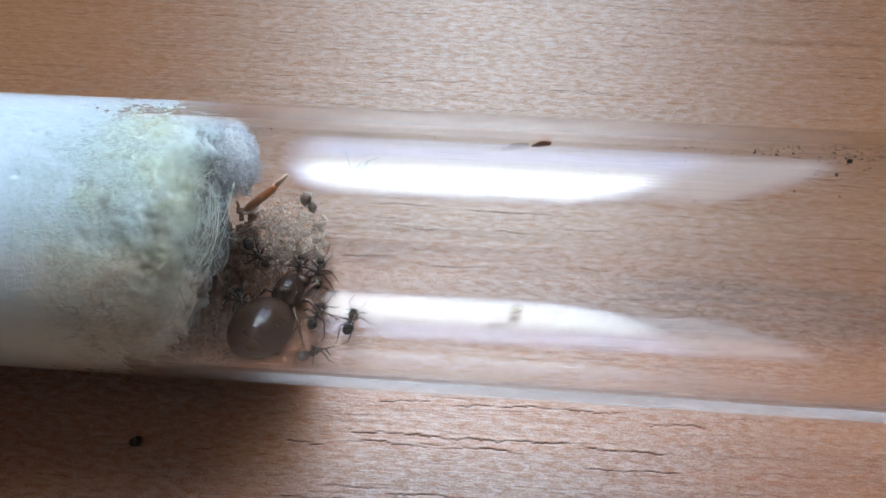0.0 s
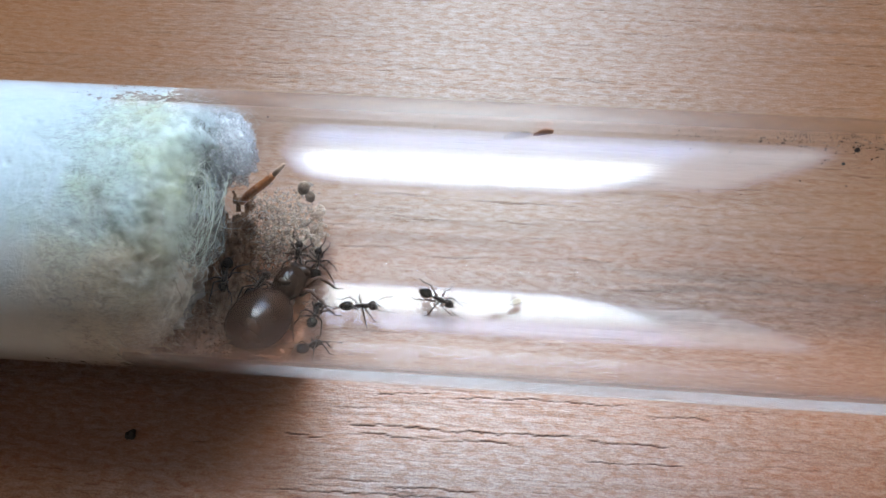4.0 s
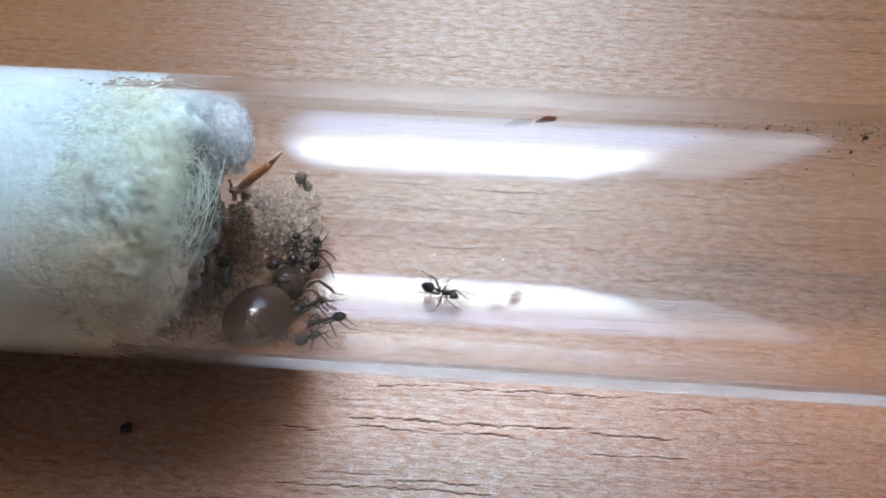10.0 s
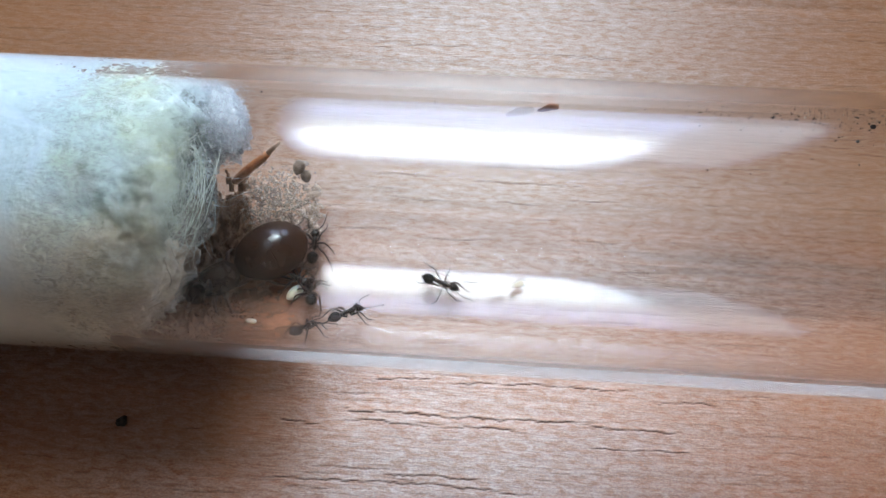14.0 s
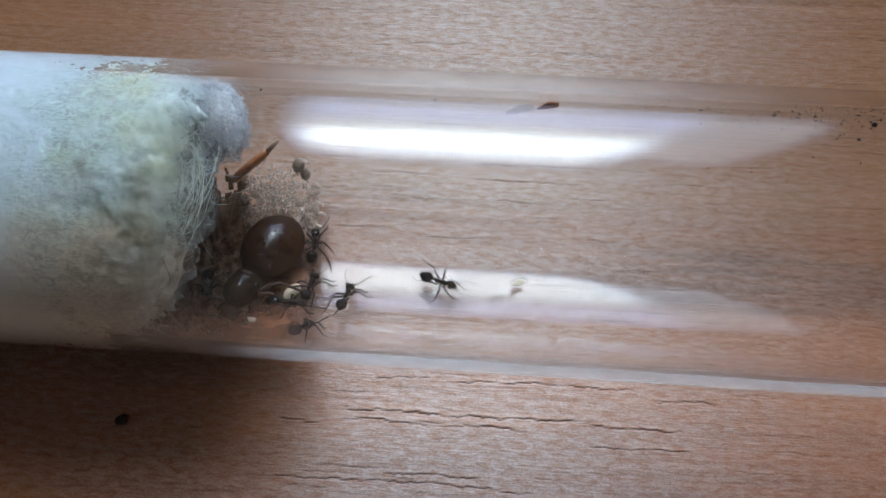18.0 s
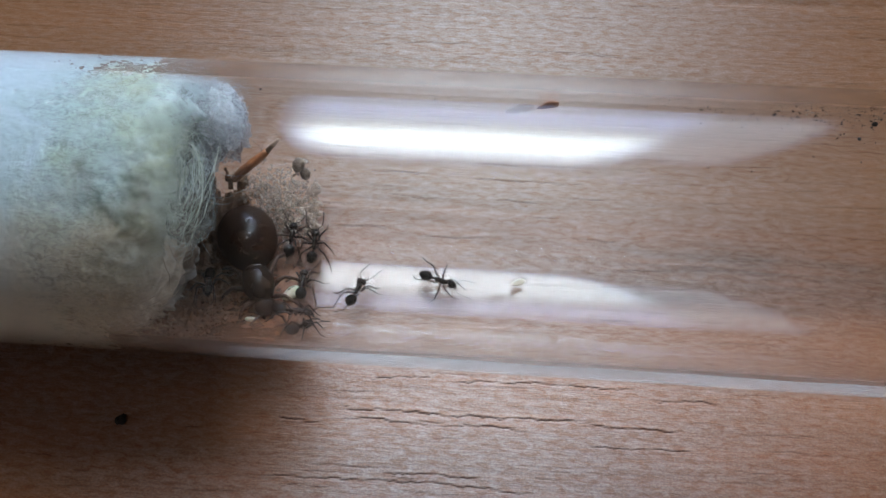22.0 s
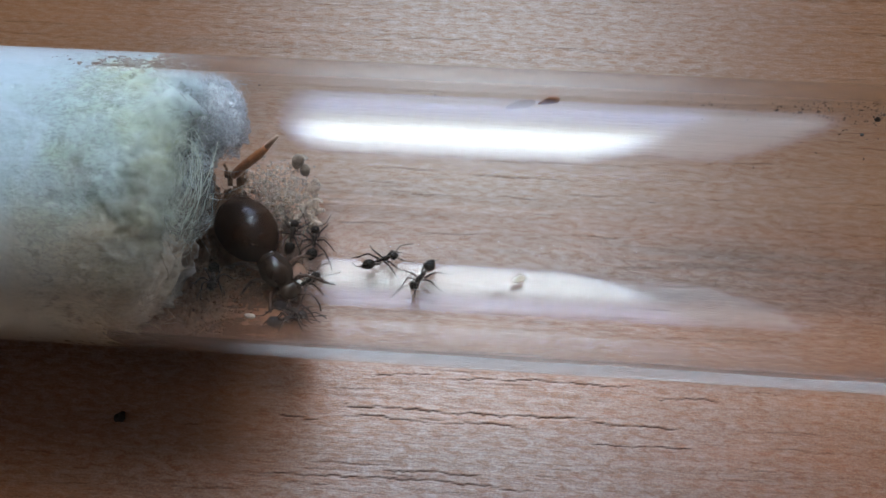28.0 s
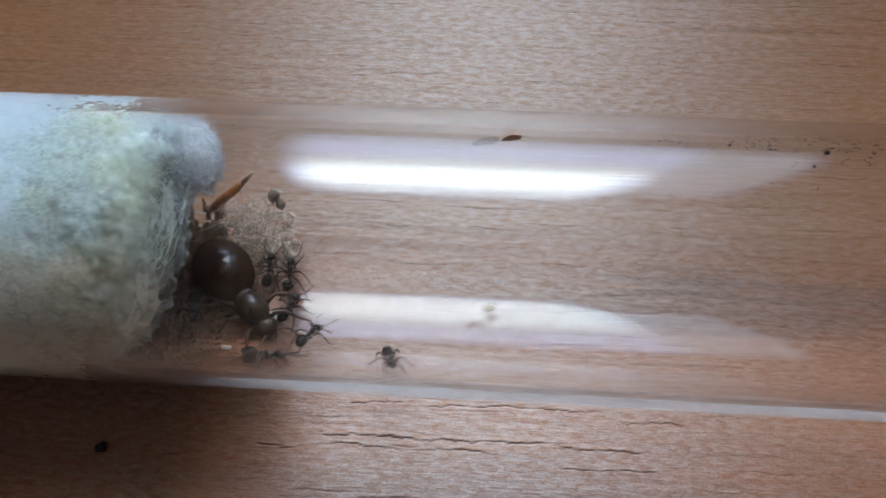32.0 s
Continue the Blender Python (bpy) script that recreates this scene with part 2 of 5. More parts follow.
# stains and painted light: centre in mm, radius, softness, tone, amount
COTTON_STAINS_AND_LIGHT = [
    ((-17.5, 0.5, 18), 6.5, 3.5, GREEN, 0.62), ((-18.5, 5.1, 17.0), 1.8, 1.6, YELLOW, 0.6), ((-14.9, -0.8, 18.6), 1.7, 1.7, YELLOW, 0.75), ((-16.6, -3.5, 18.0), 3.0, 2.4, OLIVE, 0.4),
    ((-16.0, 2.0, 18.4), 2.2, 1.9, OLIVE, 0.45), ((-19.3, -0.2, 18.8), 1.2, 1.3, OLIVE, 0.4), ((-17.4, -2.6, 18.3), 1.1, 1.2, MOULD, 0.8), ((-17.0, -4.9, 17.2), 1.3, 1.5, MOULD, 0.7),
    # first: mould, and the dark of the hollow between the tufts
    ((-12.9, 1.1, 18.0), 1.6, 1.2, MOULD, 0.9), ((-13.2, -2.0, 16.6), 1.6, 1.4, MOULD, 0.6), ((-14.3, -4.8, 16.5), 2.2, 1.8, OLIVE, 0.6), ((-23.0, -4.0, 18.0), 2.0, 1.8, YELLOW, 0.3),
    # the first brown also paints the falloff of light on the lower side
    ((-14.8, -7.6, 13.5), 3.0, 2.2, BROWN, 0.75), ((-15.0, -5.0, 9.0), 4.6, 2.6, BROWN, 0.85), ((-16.5, 3.0, 5.0), 4.0, 2.6, BROWN, 0.85),
    ((-21.0, -8.5, 10.0), 6.5, 4.5, WARM_BOUNCE, 0.8), ((-30.0, -9.0, 9.0), 8.0, 5.0, WARM_BOUNCE, 0.65), ((-16.0, -2.0, 8.0), 4.0, 2.6, BROWN, 0.7),
    ((-16.5, -3.0, 4.0), 5.5, 3.0, (0.11, 0.07, 0.045), 0.85), ((-18.0, -7.0, 14.0), 5.0, 3.5, WARM_BOUNCE, 0.75),
]

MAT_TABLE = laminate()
MAT_GLASS = glass()
MAT_COTTON = cotton("damp_cotton", True)
MAT_TUFT = cotton("loose_cotton", True, True)
MAT_WET_WEB = cotton("wet_web", True, True, ((0.54, 0.60, 0.64), (0.70, 0.74, 0.77)), (-0.016, -0.009))
# both whiter than the plug, for light shining through the front tuft
MAT_CORE = cotton("lit_cotton", False, False, ((0.76, 0.80, 0.85), (0.88, 0.91, 0.94)))
MAT_TUFT_LIT = cotton("loose_lit_cotton", False, True, ((0.72, 0.77, 0.82), (0.84, 0.88, 0.92)))
MAT_FIBRE = plain("cotton_fibre", (0.30, 0.34, 0.28), (0.52, 0.55, 0.48), 0.7, 700)
MAT_FIBRE_GREY = plain("soiled_fibre", (0.07, 0.04, 0.022), (0.24, 0.17, 0.11), 0.8, 700)
MAT_ANT = plain("ant_cuticle", (0.006, 0.004, 0.003), (0.016, 0.009, 0.006), 0.3, 4000, 0.00001, Specular_IOR_Level=0.35)
MAT_GASTER = plain("ant_gaster_cuticle", (0.005, 0.004, 0.0035), (0.013, 0.009, 0.007), 0.2, 5000, 0.000006, Specular_IOR_Level=0.45)
MAT_LEG = plain("ant_leg_cuticle", (0.008, 0.004, 0.003), (0.022, 0.010, 0.006), 0.5, 4000, Specular_IOR_Level=0.3)
MAT_EYE = plain("ant_eye", (0.004, 0.004, 0.004), (0.008, 0.007, 0.006), 0.15, 9000)
MAT_QUEEN = plain("queen_cuticle", (0.015, 0.008, 0.005), (0.030, 0.015, 0.009), 0.24, 1400, 0.000002, Specular_IOR_Level=0.4)
MAT_QUEEN_GASTER = plain("queen_gaster_cuticle", (0.015, 0.006, 0.0035), (0.034, 0.014, 0.007), 0.22, 900, 0.00001, Specular_IOR_Level=0.5)
MAT_MEMBRANE = plain("pale_membrane", (0.06, 0.034, 0.02), (0.10, 0.058, 0.035), 0.4, 900)
MAT_QUEEN_LEG = plain("queen_leg_cuticle", (0.036, 0.015, 0.008), (0.065, 0.028, 0.014), 0.45, 900)
MAT_LARVA = plain("larva_skin", (0.56, 0.42, 0.33), (0.68, 0.53, 0.42), 0.3, 1500, 0.00002, Alpha=0.4)
MAT_EGG = plain("egg_skin", (0.62, 0.48, 0.38), (0.76, 0.62, 0.51), 0.25, 2500, 0.000004, Alpha=0.36)
MAT_SILK = plain("brood_silk", (0.30, 0.22, 0.16), (0.75, 0.68, 0.60), 0.4, 500)
MAT_COCOON = plain("cocoon_silk", (0.12, 0.08, 0.055), (0.27, 0.195, 0.145), 0.6, 2600, 0.00003)
MAT_PUPA = plain("pale_pupa", (0.42, 0.35, 0.26), (0.54, 0.47, 0.37), 0.4, 1500, 0.00002, Subsurface_Weight=0.4, Subsurface_Scale=0.0004)
MAT_TWIG = plain("stalk_bark", (0.20, 0.06, 0.018), (0.42, 0.15, 0.05), 0.45, 1600, 0.00004)
MAT_TWIG_TIP = plain("stalk_tip", (0.30, 0.17, 0.11), (0.46, 0.30, 0.21), 0.5, 1600, 0.00003)
MAT_FLAKE = plain("brown_flake", (0.22, 0.08, 0.035), (0.40, 0.17, 0.09), 0.5, 1500, 0.00004)
MAT_CRUMB = plain("black_crumb", (0.008, 0.006, 0.005), (0.03, 0.02, 0.015), 0.7, 3000, 0.00005)
MAT_SOIL = plain("nest_soil", (0.06, 0.027, 0.013), (0.22, 0.105, 0.052), 0.8, 2500, 0.00006)
MAT_SMEAR = plain("dried_smear", (0.50, 0.41, 0.29), (0.66, 0.57, 0.44), 0.6, 2500, 0.00002, Alpha=0.5)
MAT_WALL = plain("wall_boards", (0.20, 0.14, 0.10), (0.27, 0.20, 0.15), 0.8, 30, 0.0006)
# unseen ceiling and south wall, lighter than the rest to bounce fill light
MAT_CEILING = plain("ceiling_boards", (0.46, 0.38, 0.31), (0.54, 0.45, 0.38), 0.85, 30, 0.0006)
MAT_WALL_FILL = plain("fill_wall_paint", (0.42, 0.34, 0.27), (0.50, 0.42, 0.34), 0.85, 30, 0.0006)
MAT_FLOOR = plain("floor_boards", (0.12, 0.075, 0.045), (0.2, 0.13, 0.08), 0.5, 14, 0.0004)
MAT_FRAME = plain("window_wood", (0.10, 0.06, 0.04), (0.16, 0.10, 0.06), 0.5, 40, 0.0002)



def dirt_film():
    m = Mat("dirt_film", 0.5)
    n = m.noise(m.co, 420, 5, 0.65)
    m.set("Base Color", m.ramp(n, [(0.3, (0.13, 0.042, 0.016)), (0.7, (0.25, 0.10, 0.045))]))
    fade = m.node("ShaderNodeSeparateXYZ")
    m.put(fade.inputs[0], m.co)
    r = m.node("ShaderNodeMapRange", interpolation_type="SMOOTHSTEP")
    m.put(r.inputs[0], fade.outputs[0])
    r.inputs[1].default_value, r.inputs[2].default_value = -0.0078, -0.0108
    m.set("Alpha", m.math("MULTIPLY", m.math("MULTIPLY", m.ramp(n, [(0.33, 0.4), (0.62, 0.95)]), r.outputs[0]), 0.92))
    return m.m


def edge_shine_film():
    """A whitish strip added for the bright line along the tube's near edge: scatters the light that falls on either
    side of it.
    """
    m = Mat("edge_shine_film", 0.6)
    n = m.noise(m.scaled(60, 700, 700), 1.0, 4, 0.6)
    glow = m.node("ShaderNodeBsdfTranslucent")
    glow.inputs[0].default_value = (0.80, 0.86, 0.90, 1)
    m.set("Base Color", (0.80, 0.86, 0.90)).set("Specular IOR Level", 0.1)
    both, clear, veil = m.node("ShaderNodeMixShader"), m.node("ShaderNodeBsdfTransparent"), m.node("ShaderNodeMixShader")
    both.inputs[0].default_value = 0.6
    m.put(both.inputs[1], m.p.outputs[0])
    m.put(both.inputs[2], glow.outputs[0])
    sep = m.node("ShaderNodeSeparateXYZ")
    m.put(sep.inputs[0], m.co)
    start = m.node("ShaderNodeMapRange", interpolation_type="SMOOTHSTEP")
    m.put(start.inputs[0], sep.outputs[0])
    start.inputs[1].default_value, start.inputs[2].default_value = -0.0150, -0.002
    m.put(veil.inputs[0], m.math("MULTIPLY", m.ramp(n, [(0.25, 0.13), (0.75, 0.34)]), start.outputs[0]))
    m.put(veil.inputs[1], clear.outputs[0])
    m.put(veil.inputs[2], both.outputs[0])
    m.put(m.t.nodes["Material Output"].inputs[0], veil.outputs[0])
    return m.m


MAT_FILM = dirt_film()
MAT_EDGE_SHINE = edge_shine_film()

# ---- mesh helpers ----


def mesh_object(name, bm, material, smooth=True):
    me = bpy.data.meshes.new(name)
    bm.normal_update()
    bm.to_mesh(me)
    bm.free()
    if smooth:
        me.shade_smooth()
    me.materials.append(material)
    return new(name, me)


def part(name, bm, material, parent, label="", smooth=True):
    ob = mesh_object(name, bm, material, smooth)
    ob.parent = parent
    return tagged(ob, label)


def thing(name, m, label, category, group="", kind=""):
    ob = new(name)
    ob.empty_display_size = 0.002
    ob.matrix_world = m
    return tagged(ob, label, category, group, kind)


def box(bm, x0, x1, y0, y1, z0, z1, bevel=0.0):
    r = bmesh.ops.create_cube(bm, size=1.0, matrix=Matrix.Translation(((x0 + x1) / 2, (y0 + y1) / 2, (z0 + z1) / 2)) @ Matrix.Diagonal((x1 - x0, y1 - y0, z1 - z0, 1)))
    if bevel:
        edges = {e for v in r["verts"] for e in v.link_edges}
        bmesh.ops.bevel(bm, geom=list(edges), offset=bevel, segments=2, affect="EDGES")
    return bm


def lathe(profile, seg=16, sy=1.0, sz=1.0, m=None, bm=None, wob=None):
    """A body turned about the x axis: profile of (x, radius), in mm; wob(x, angle) scales the radius."""
    bm = bm or bmesh.new()
    m = m or Matrix()
    rings = []
    for x, r in profile:
        ring = []
        for k in range(seg):
            a = 2 * math.pi * k / seg
            q = r * (wob(x, a) if wob else 1.0)
            ring.append(bm.verts.new(m @ Vector(mm(x, q * sy * math.cos(a), q * sz * math.sin(a)))))
        rings.append(ring)
    for a, b in zip(rings, rings[1:]):
        for k in range(seg):
            bm.faces.new((a[k], a[(k + 1) % seg], b[(k + 1) % seg], b[k]))
    bm.faces.new(rings[0][::-1])
    bm.faces.new(rings[-1])
    return bm


def egg_profile(x0, x1, r, n=9, skew=0.0):
    """Profile of an ovoid from x0 to x1 with greatest radius r; skew > 0 is fatter to the front."""
    out = []
    for i in range(n + 1):
        a = math.pi * (i + 0.0) / n
        u = -math.cos(a)
        out.append(((x0 + x1) / 2 + u * (x1 - x0) / 2, max(r * math.sin(a) * (1 + skew * u), r * 0.03)))
    return out


def tube_along(points, radii, seg=6, bm=None):
    """A tapered rod along points (mm), with a radius (mm) at each."""
    bm = bm or bmesh.new()
    pts = [Vector(p) for p in points]
    rings = []
    for i, p in enumerate(pts):
        d = (pts[min(i + 1, len(pts) - 1)] - pts[max(i - 1, 0)]).normalized()
        side = d.cross(Vector((0.13, 0.21, 0.97)))
        if side.length < 1e-4:
            side = d.cross(Vector((1, 0, 0)))
        side.normalize()
        up = side.cross(d)
        ring = [bm.verts.new((p + (side * math.cos(2 * math.pi * k / seg) + up * math.sin(2 * math.pi * k / seg)) * radii[i]) * 0.001) for k in range(seg)]
        rings.append(ring)
    for a, b in zip(rings, rings[1:]):
        for k in range(seg):
            bm.faces.new((a[k], b[k], b[(k + 1) % seg], a[(k + 1) % seg]))
    bm.faces.new(rings[0])
    bm.faces.new(rings[-1][::-1])
    return bm


def pebble(bm, centre, size, rng, flat=0.7, sub=1):
    """A ragged grain at centre (metres)."""
    m = Matrix.Translation(centre) @ Euler((rng.uniform(0, 6), rng.uniform(0, 6), rng.uniform(0, 6))).to_matrix().to_4x4() @ Matrix.Diagonal((size, size * rng.uniform(0.55, 0.95), size * flat, 1))
    r = bmesh.ops.create_icosphere(bm, subdivisions=sub, radius=0.5, matrix=m)
    for v in r["verts"]:
        v.co += (v.co - Vector(centre)) * rng.uniform(-0.28, 0.22)


# ---- the tube on its table ----
R_OUT, R_IN = 10.0, 9.0      # mm
WET, DRY = R_IN + 0.03, R_IN - 0.1


def on_glass(x, phi, heading=0.0, lift=0.0):
    """A pose on the inside of the tube: x in mm along it, phi degrees up the wall from its lowest line towards +y, x axis turned by heading."""
    r = R_IN - lift
    a = radians(phi)
    m = Matrix.Translation(mm(x, r * math.sin(a), R_OUT - r * math.cos(a)))
    return m @ Matrix.Rotation(a, 4, "X") @ Matrix.Rotation(radians(heading), 4, "Z")


def table_top():
    """A desk top with the long pores of its embossed wood grain as real grooves where it lies open to view."""
    rng = np.random.default_rng(4)

    def spread(a, b, step, lo, hi, n=14):
        fine = np.arange(a, b, step)
        k = np.linspace(0, 1, n + 1)[1:] ** 2.5
        return np.r_[(a - (a - lo) * k)[::-1], fine, b + (hi - b) * k]
    xs = spread(-50, 47, 0.32, -700, 700)
    ys = np.r_[spread(-23, -8.2, 0.045, -330, -8.1, 14)[:-14], spread(-8.2, 36, 0.085, -330, 420, 14)[14:]]
    X, Y = np.meshgrid(xs, ys, indexing="ij")
    Z, pore = np.zeros_like(X), np.zeros_like(X)

    def groove(pts, depth, width, seed, dark=1.0):
        px, py = np.array([p[0] for p in pts]), np.array([p[1] for p in pts])
        i0, i1 = np.searchsorted(xs, px[0]), np.searchsorted(xs, px[-1])
        if i1 - i0 < 2:
            return
        x = xs[i0:i1]
        ph = np.random.default_rng(seed).uniform(0, 6.28, 6)
        wave = 0.05 * np.sin(x * 1.7 + ph[0]) + 0.035 * np.sin(x * 4.3 + ph[1]) + 0.02 * np.sin(x * 9.1 + ph[2]) + np.random.default_rng(seed).normal(0, 0.03, len(x))
        mid = np.interp(x, px, py) + wave
        u = (x - px[0]) / (px[-1] - px[0])
        gap = np.clip(0.85 + 0.3 * np.sin(x * 1.3 + ph[3]) + 0.25 * np.sin(x * 3.7 + ph[4]), 0.25, 1.2)
        amp = np.clip(np.minimum(u, 1 - u) * 12, 0, 1) * gap
        j0, j1 = np.searchsorted(ys, mid.min() - 1), np.searchsorted(ys, mid.max() + 1)
        d = (Y[i0:i1, j0:j1] - mid[:, None]) / width
        # a steep lip on the far side and a softer slope on the near one
        cut = np.exp(-np.where(d > 0, d * 1.5, d * 0.9) ** 2) * amp[:, None]
        lip = np.exp(-((d - 2.1) / 1.1) ** 2) * amp[:, None]
        Z[i0:i1, j0:j1] += -depth * cut + depth * 0.36 * lip
        pore[i0:i1, j0:j1] = np.maximum(pore[i0:i1, j0:j1], 1.15 * dark * np.exp(-(d * 1.2) ** 2) * np.clip(amp, 0, 1)[:, None])

    cracks = [
        ([(-4.1, -9.6), (0.5, -9.2)], 0.045, 0.062), ([(2.0, -9.5), (8.1, -9.2), (16.7, -9.3)], 0.045, 0.06),
        ([(-6.7, -11.6), (-5.1, -12.1), (-1.6, -11.9), (1.2, -12.1), (13.2, -11.8)], 0.07, 0.075),
        ([(-6.1, -12.8), (-3.3, -12.6), (0.8, -13.0)], 0.055, 0.066), ([(1.5, -13.0), (3.2, -12.7), (6.5, -12.7), (8.2, -13.0)], 0.055, 0.066),
        ([(12.9, -12.2), (19.6, -12.1)], 0.05, 0.07), ([(-2.7, -16.6), (0.5, -16.4), (4.7, -16.5)], 0.05, 0.07),
        ([(17.7, -10.0), (22.6, -9.8)], 0.035, 0.058), ([(-10.9, -13.1), (-7.6, -13.2)], 0.05, 0.066), ([(12.7, -13.7), (20.5, -13.5)], 0.035, 0.058),
        ([(-12, -17.3), (2, -17.0), (9, -17.4)], 0.045, 0.062),
        ([(-5.8, 8.5), (-0.8, 8.4)], 0.05, 0.07), ([(2.6, 8.1), (10.3, 8.1)], 0.055, 0.085), ([(-2.3, 5.9), (1.2, 5.9)], 0.05, 0.07), ([(4.7, 6.1), (8.4, 6.0)], 0.05, 0.07),
        ([(-8.1, 2.9), (-3.9, 2.9)], 0.05, 0.07), ([(-0.5, 2.2), (4.4, 2.4)], 0.05, 0.07), ([(11.1, 2.8), (14.9, 2.7)], 0.05, 0.07), ([(11.0, 6.6), (14.0, 6.6)], 0.05, 0.07),
        ([(3.0, 9.7), (11.0, 9.9)], 0.045, 0.06), ([(-5.7, 10.1), (-3.1, 10.2)], 0.045, 0.06),
    ]
    for n, (pts, depth, width) in enumerate(cracks):
        groove(pts, depth * 1.35, width, 100 + n, 1.0 if pts[0][1] < 0 else 0.5)
    for n in range(420):
        x0, y0, ln = rng.uniform(-50, 42), rng.uniform(-22, 35), rng.uniform(1.2, 6.5)
        k = rng.uniform(0.25, 1.0)
        groove([(x0, y0), (x0 + ln, y0 + rng.uniform(-0.12, 0.16))], 0.042 * k, rng.uniform(0.055, 0.066), 200 + n, 0.6 * k)
    for n in range(46):     # broad shallow swells of the embossing
        x0, y0, ln = rng.uniform(-50, 30), rng.uniform(-22, 35), rng.uniform(12, 30)
        groove([(x0, y0), (x0 + ln, y0 + rng.uniform(-0.3, 0.3))], 0.03, rng.uniform(0.3, 0.6), 900 + n, 0.0)
    nx, ny = X.shape
    co = np.stack([X, Y, Z], -1).reshape(-1, 3) * 0.001
    idx = np.arange(nx * ny).reshape(nx, ny)
    quads = np.stack([idx[:-1, :-1], idx[1:, :-1], idx[1:, 1:], idx[:-1, 1:]], -1).reshape(-1, 4)
    me = bpy.data.meshes.new("table_surface")
    me.from_pydata(co.tolist(), [], quads.tolist())
    at = me.attributes.new("pore", "FLOAT", "POINT")
    at.data.foreach_set("value", pore.reshape(-1).astype(np.float32))
    me.shade_smooth()
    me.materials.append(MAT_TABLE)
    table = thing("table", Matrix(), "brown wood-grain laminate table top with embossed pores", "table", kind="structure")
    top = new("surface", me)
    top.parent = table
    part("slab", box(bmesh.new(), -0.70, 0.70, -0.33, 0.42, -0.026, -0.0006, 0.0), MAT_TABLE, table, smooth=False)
    for x in (-0.64, 0.64):
        for y in (-0.27, 0.36):
            part("leg", box(bmesh.new(), x - 0.03, x + 0.03, y - 0.03, y + 0.03, -0.75, -0.026, 0.003), MAT_TABLE, table, smooth=False)


def test_tube():
    tube = thing("test_tube", Matrix(), "clear glass test tube lying on the wooden table", "test tube")
    seg = 160
    prof = []      # out along the outside, back along the inside
    for i in range(13):
        a = math.pi / 2 * i / 12
        prof.append((-72 - R_OUT * math.cos(a), max(R_OUT * math.sin(a), 0.02)))
    prof += [(x, R_OUT) for x in (-50, -30, -10, 10, 30, 50, 66)]
    prof += [(66.6, R_OUT - 0.15), (66.8, R_OUT - 0.5), (66.6, R_IN + 0.15), (66, R_IN)]
    prof += [(x, R_IN) for x in (50, 30, 10, -10, -30, -50)]
    for i in range(12, -1, -1):
        a = math.pi / 2 * i / 12
        prof.append((-72 - R_IN * math.cos(a), max(R_IN * math.sin(a), 0.02)))
    bm = bmesh.new()
    lathe(prof, seg, bm=bm, m=Matrix.Translation(mm(0, 0, R_OUT)))
    bmesh.ops.recalc_face_normals(bm, faces=bm.faces)
    ob = part("glass", bm, MAT_GLASS, tube)
    ob.visible_shadow = False
    return tube


RIM_PHI = (-180, -150, -120, -84, -40, 0, 35, 55, 75, 110, 145, 180)
RIM_X = (-12.4, -12.6, -14.6, -16.6, -18.5, -18.8, -18.0, -15.4, -14.0, -13.6, -12.6, -12.4)


def cotton_front(y, z):
    """Where the plug ends, in mm along the tube, for a place in its cross-section (mm from the axis)."""
    rim = float(np.interp(math.degrees(math.atan2(y, -z)), RIM_PHI, RIM_X))
    q = min(1.0, math.hypot(y, z) / 8.9)
    x = -16.4 + (rim + 16.4) * q ** 1.6
    x += 0.9 * noise.noise((y * 0.30, z * 0.30, 3.1)) + 0.6 * noise.noise((y * 0.75, z * 0.75, 9.7))
    return x


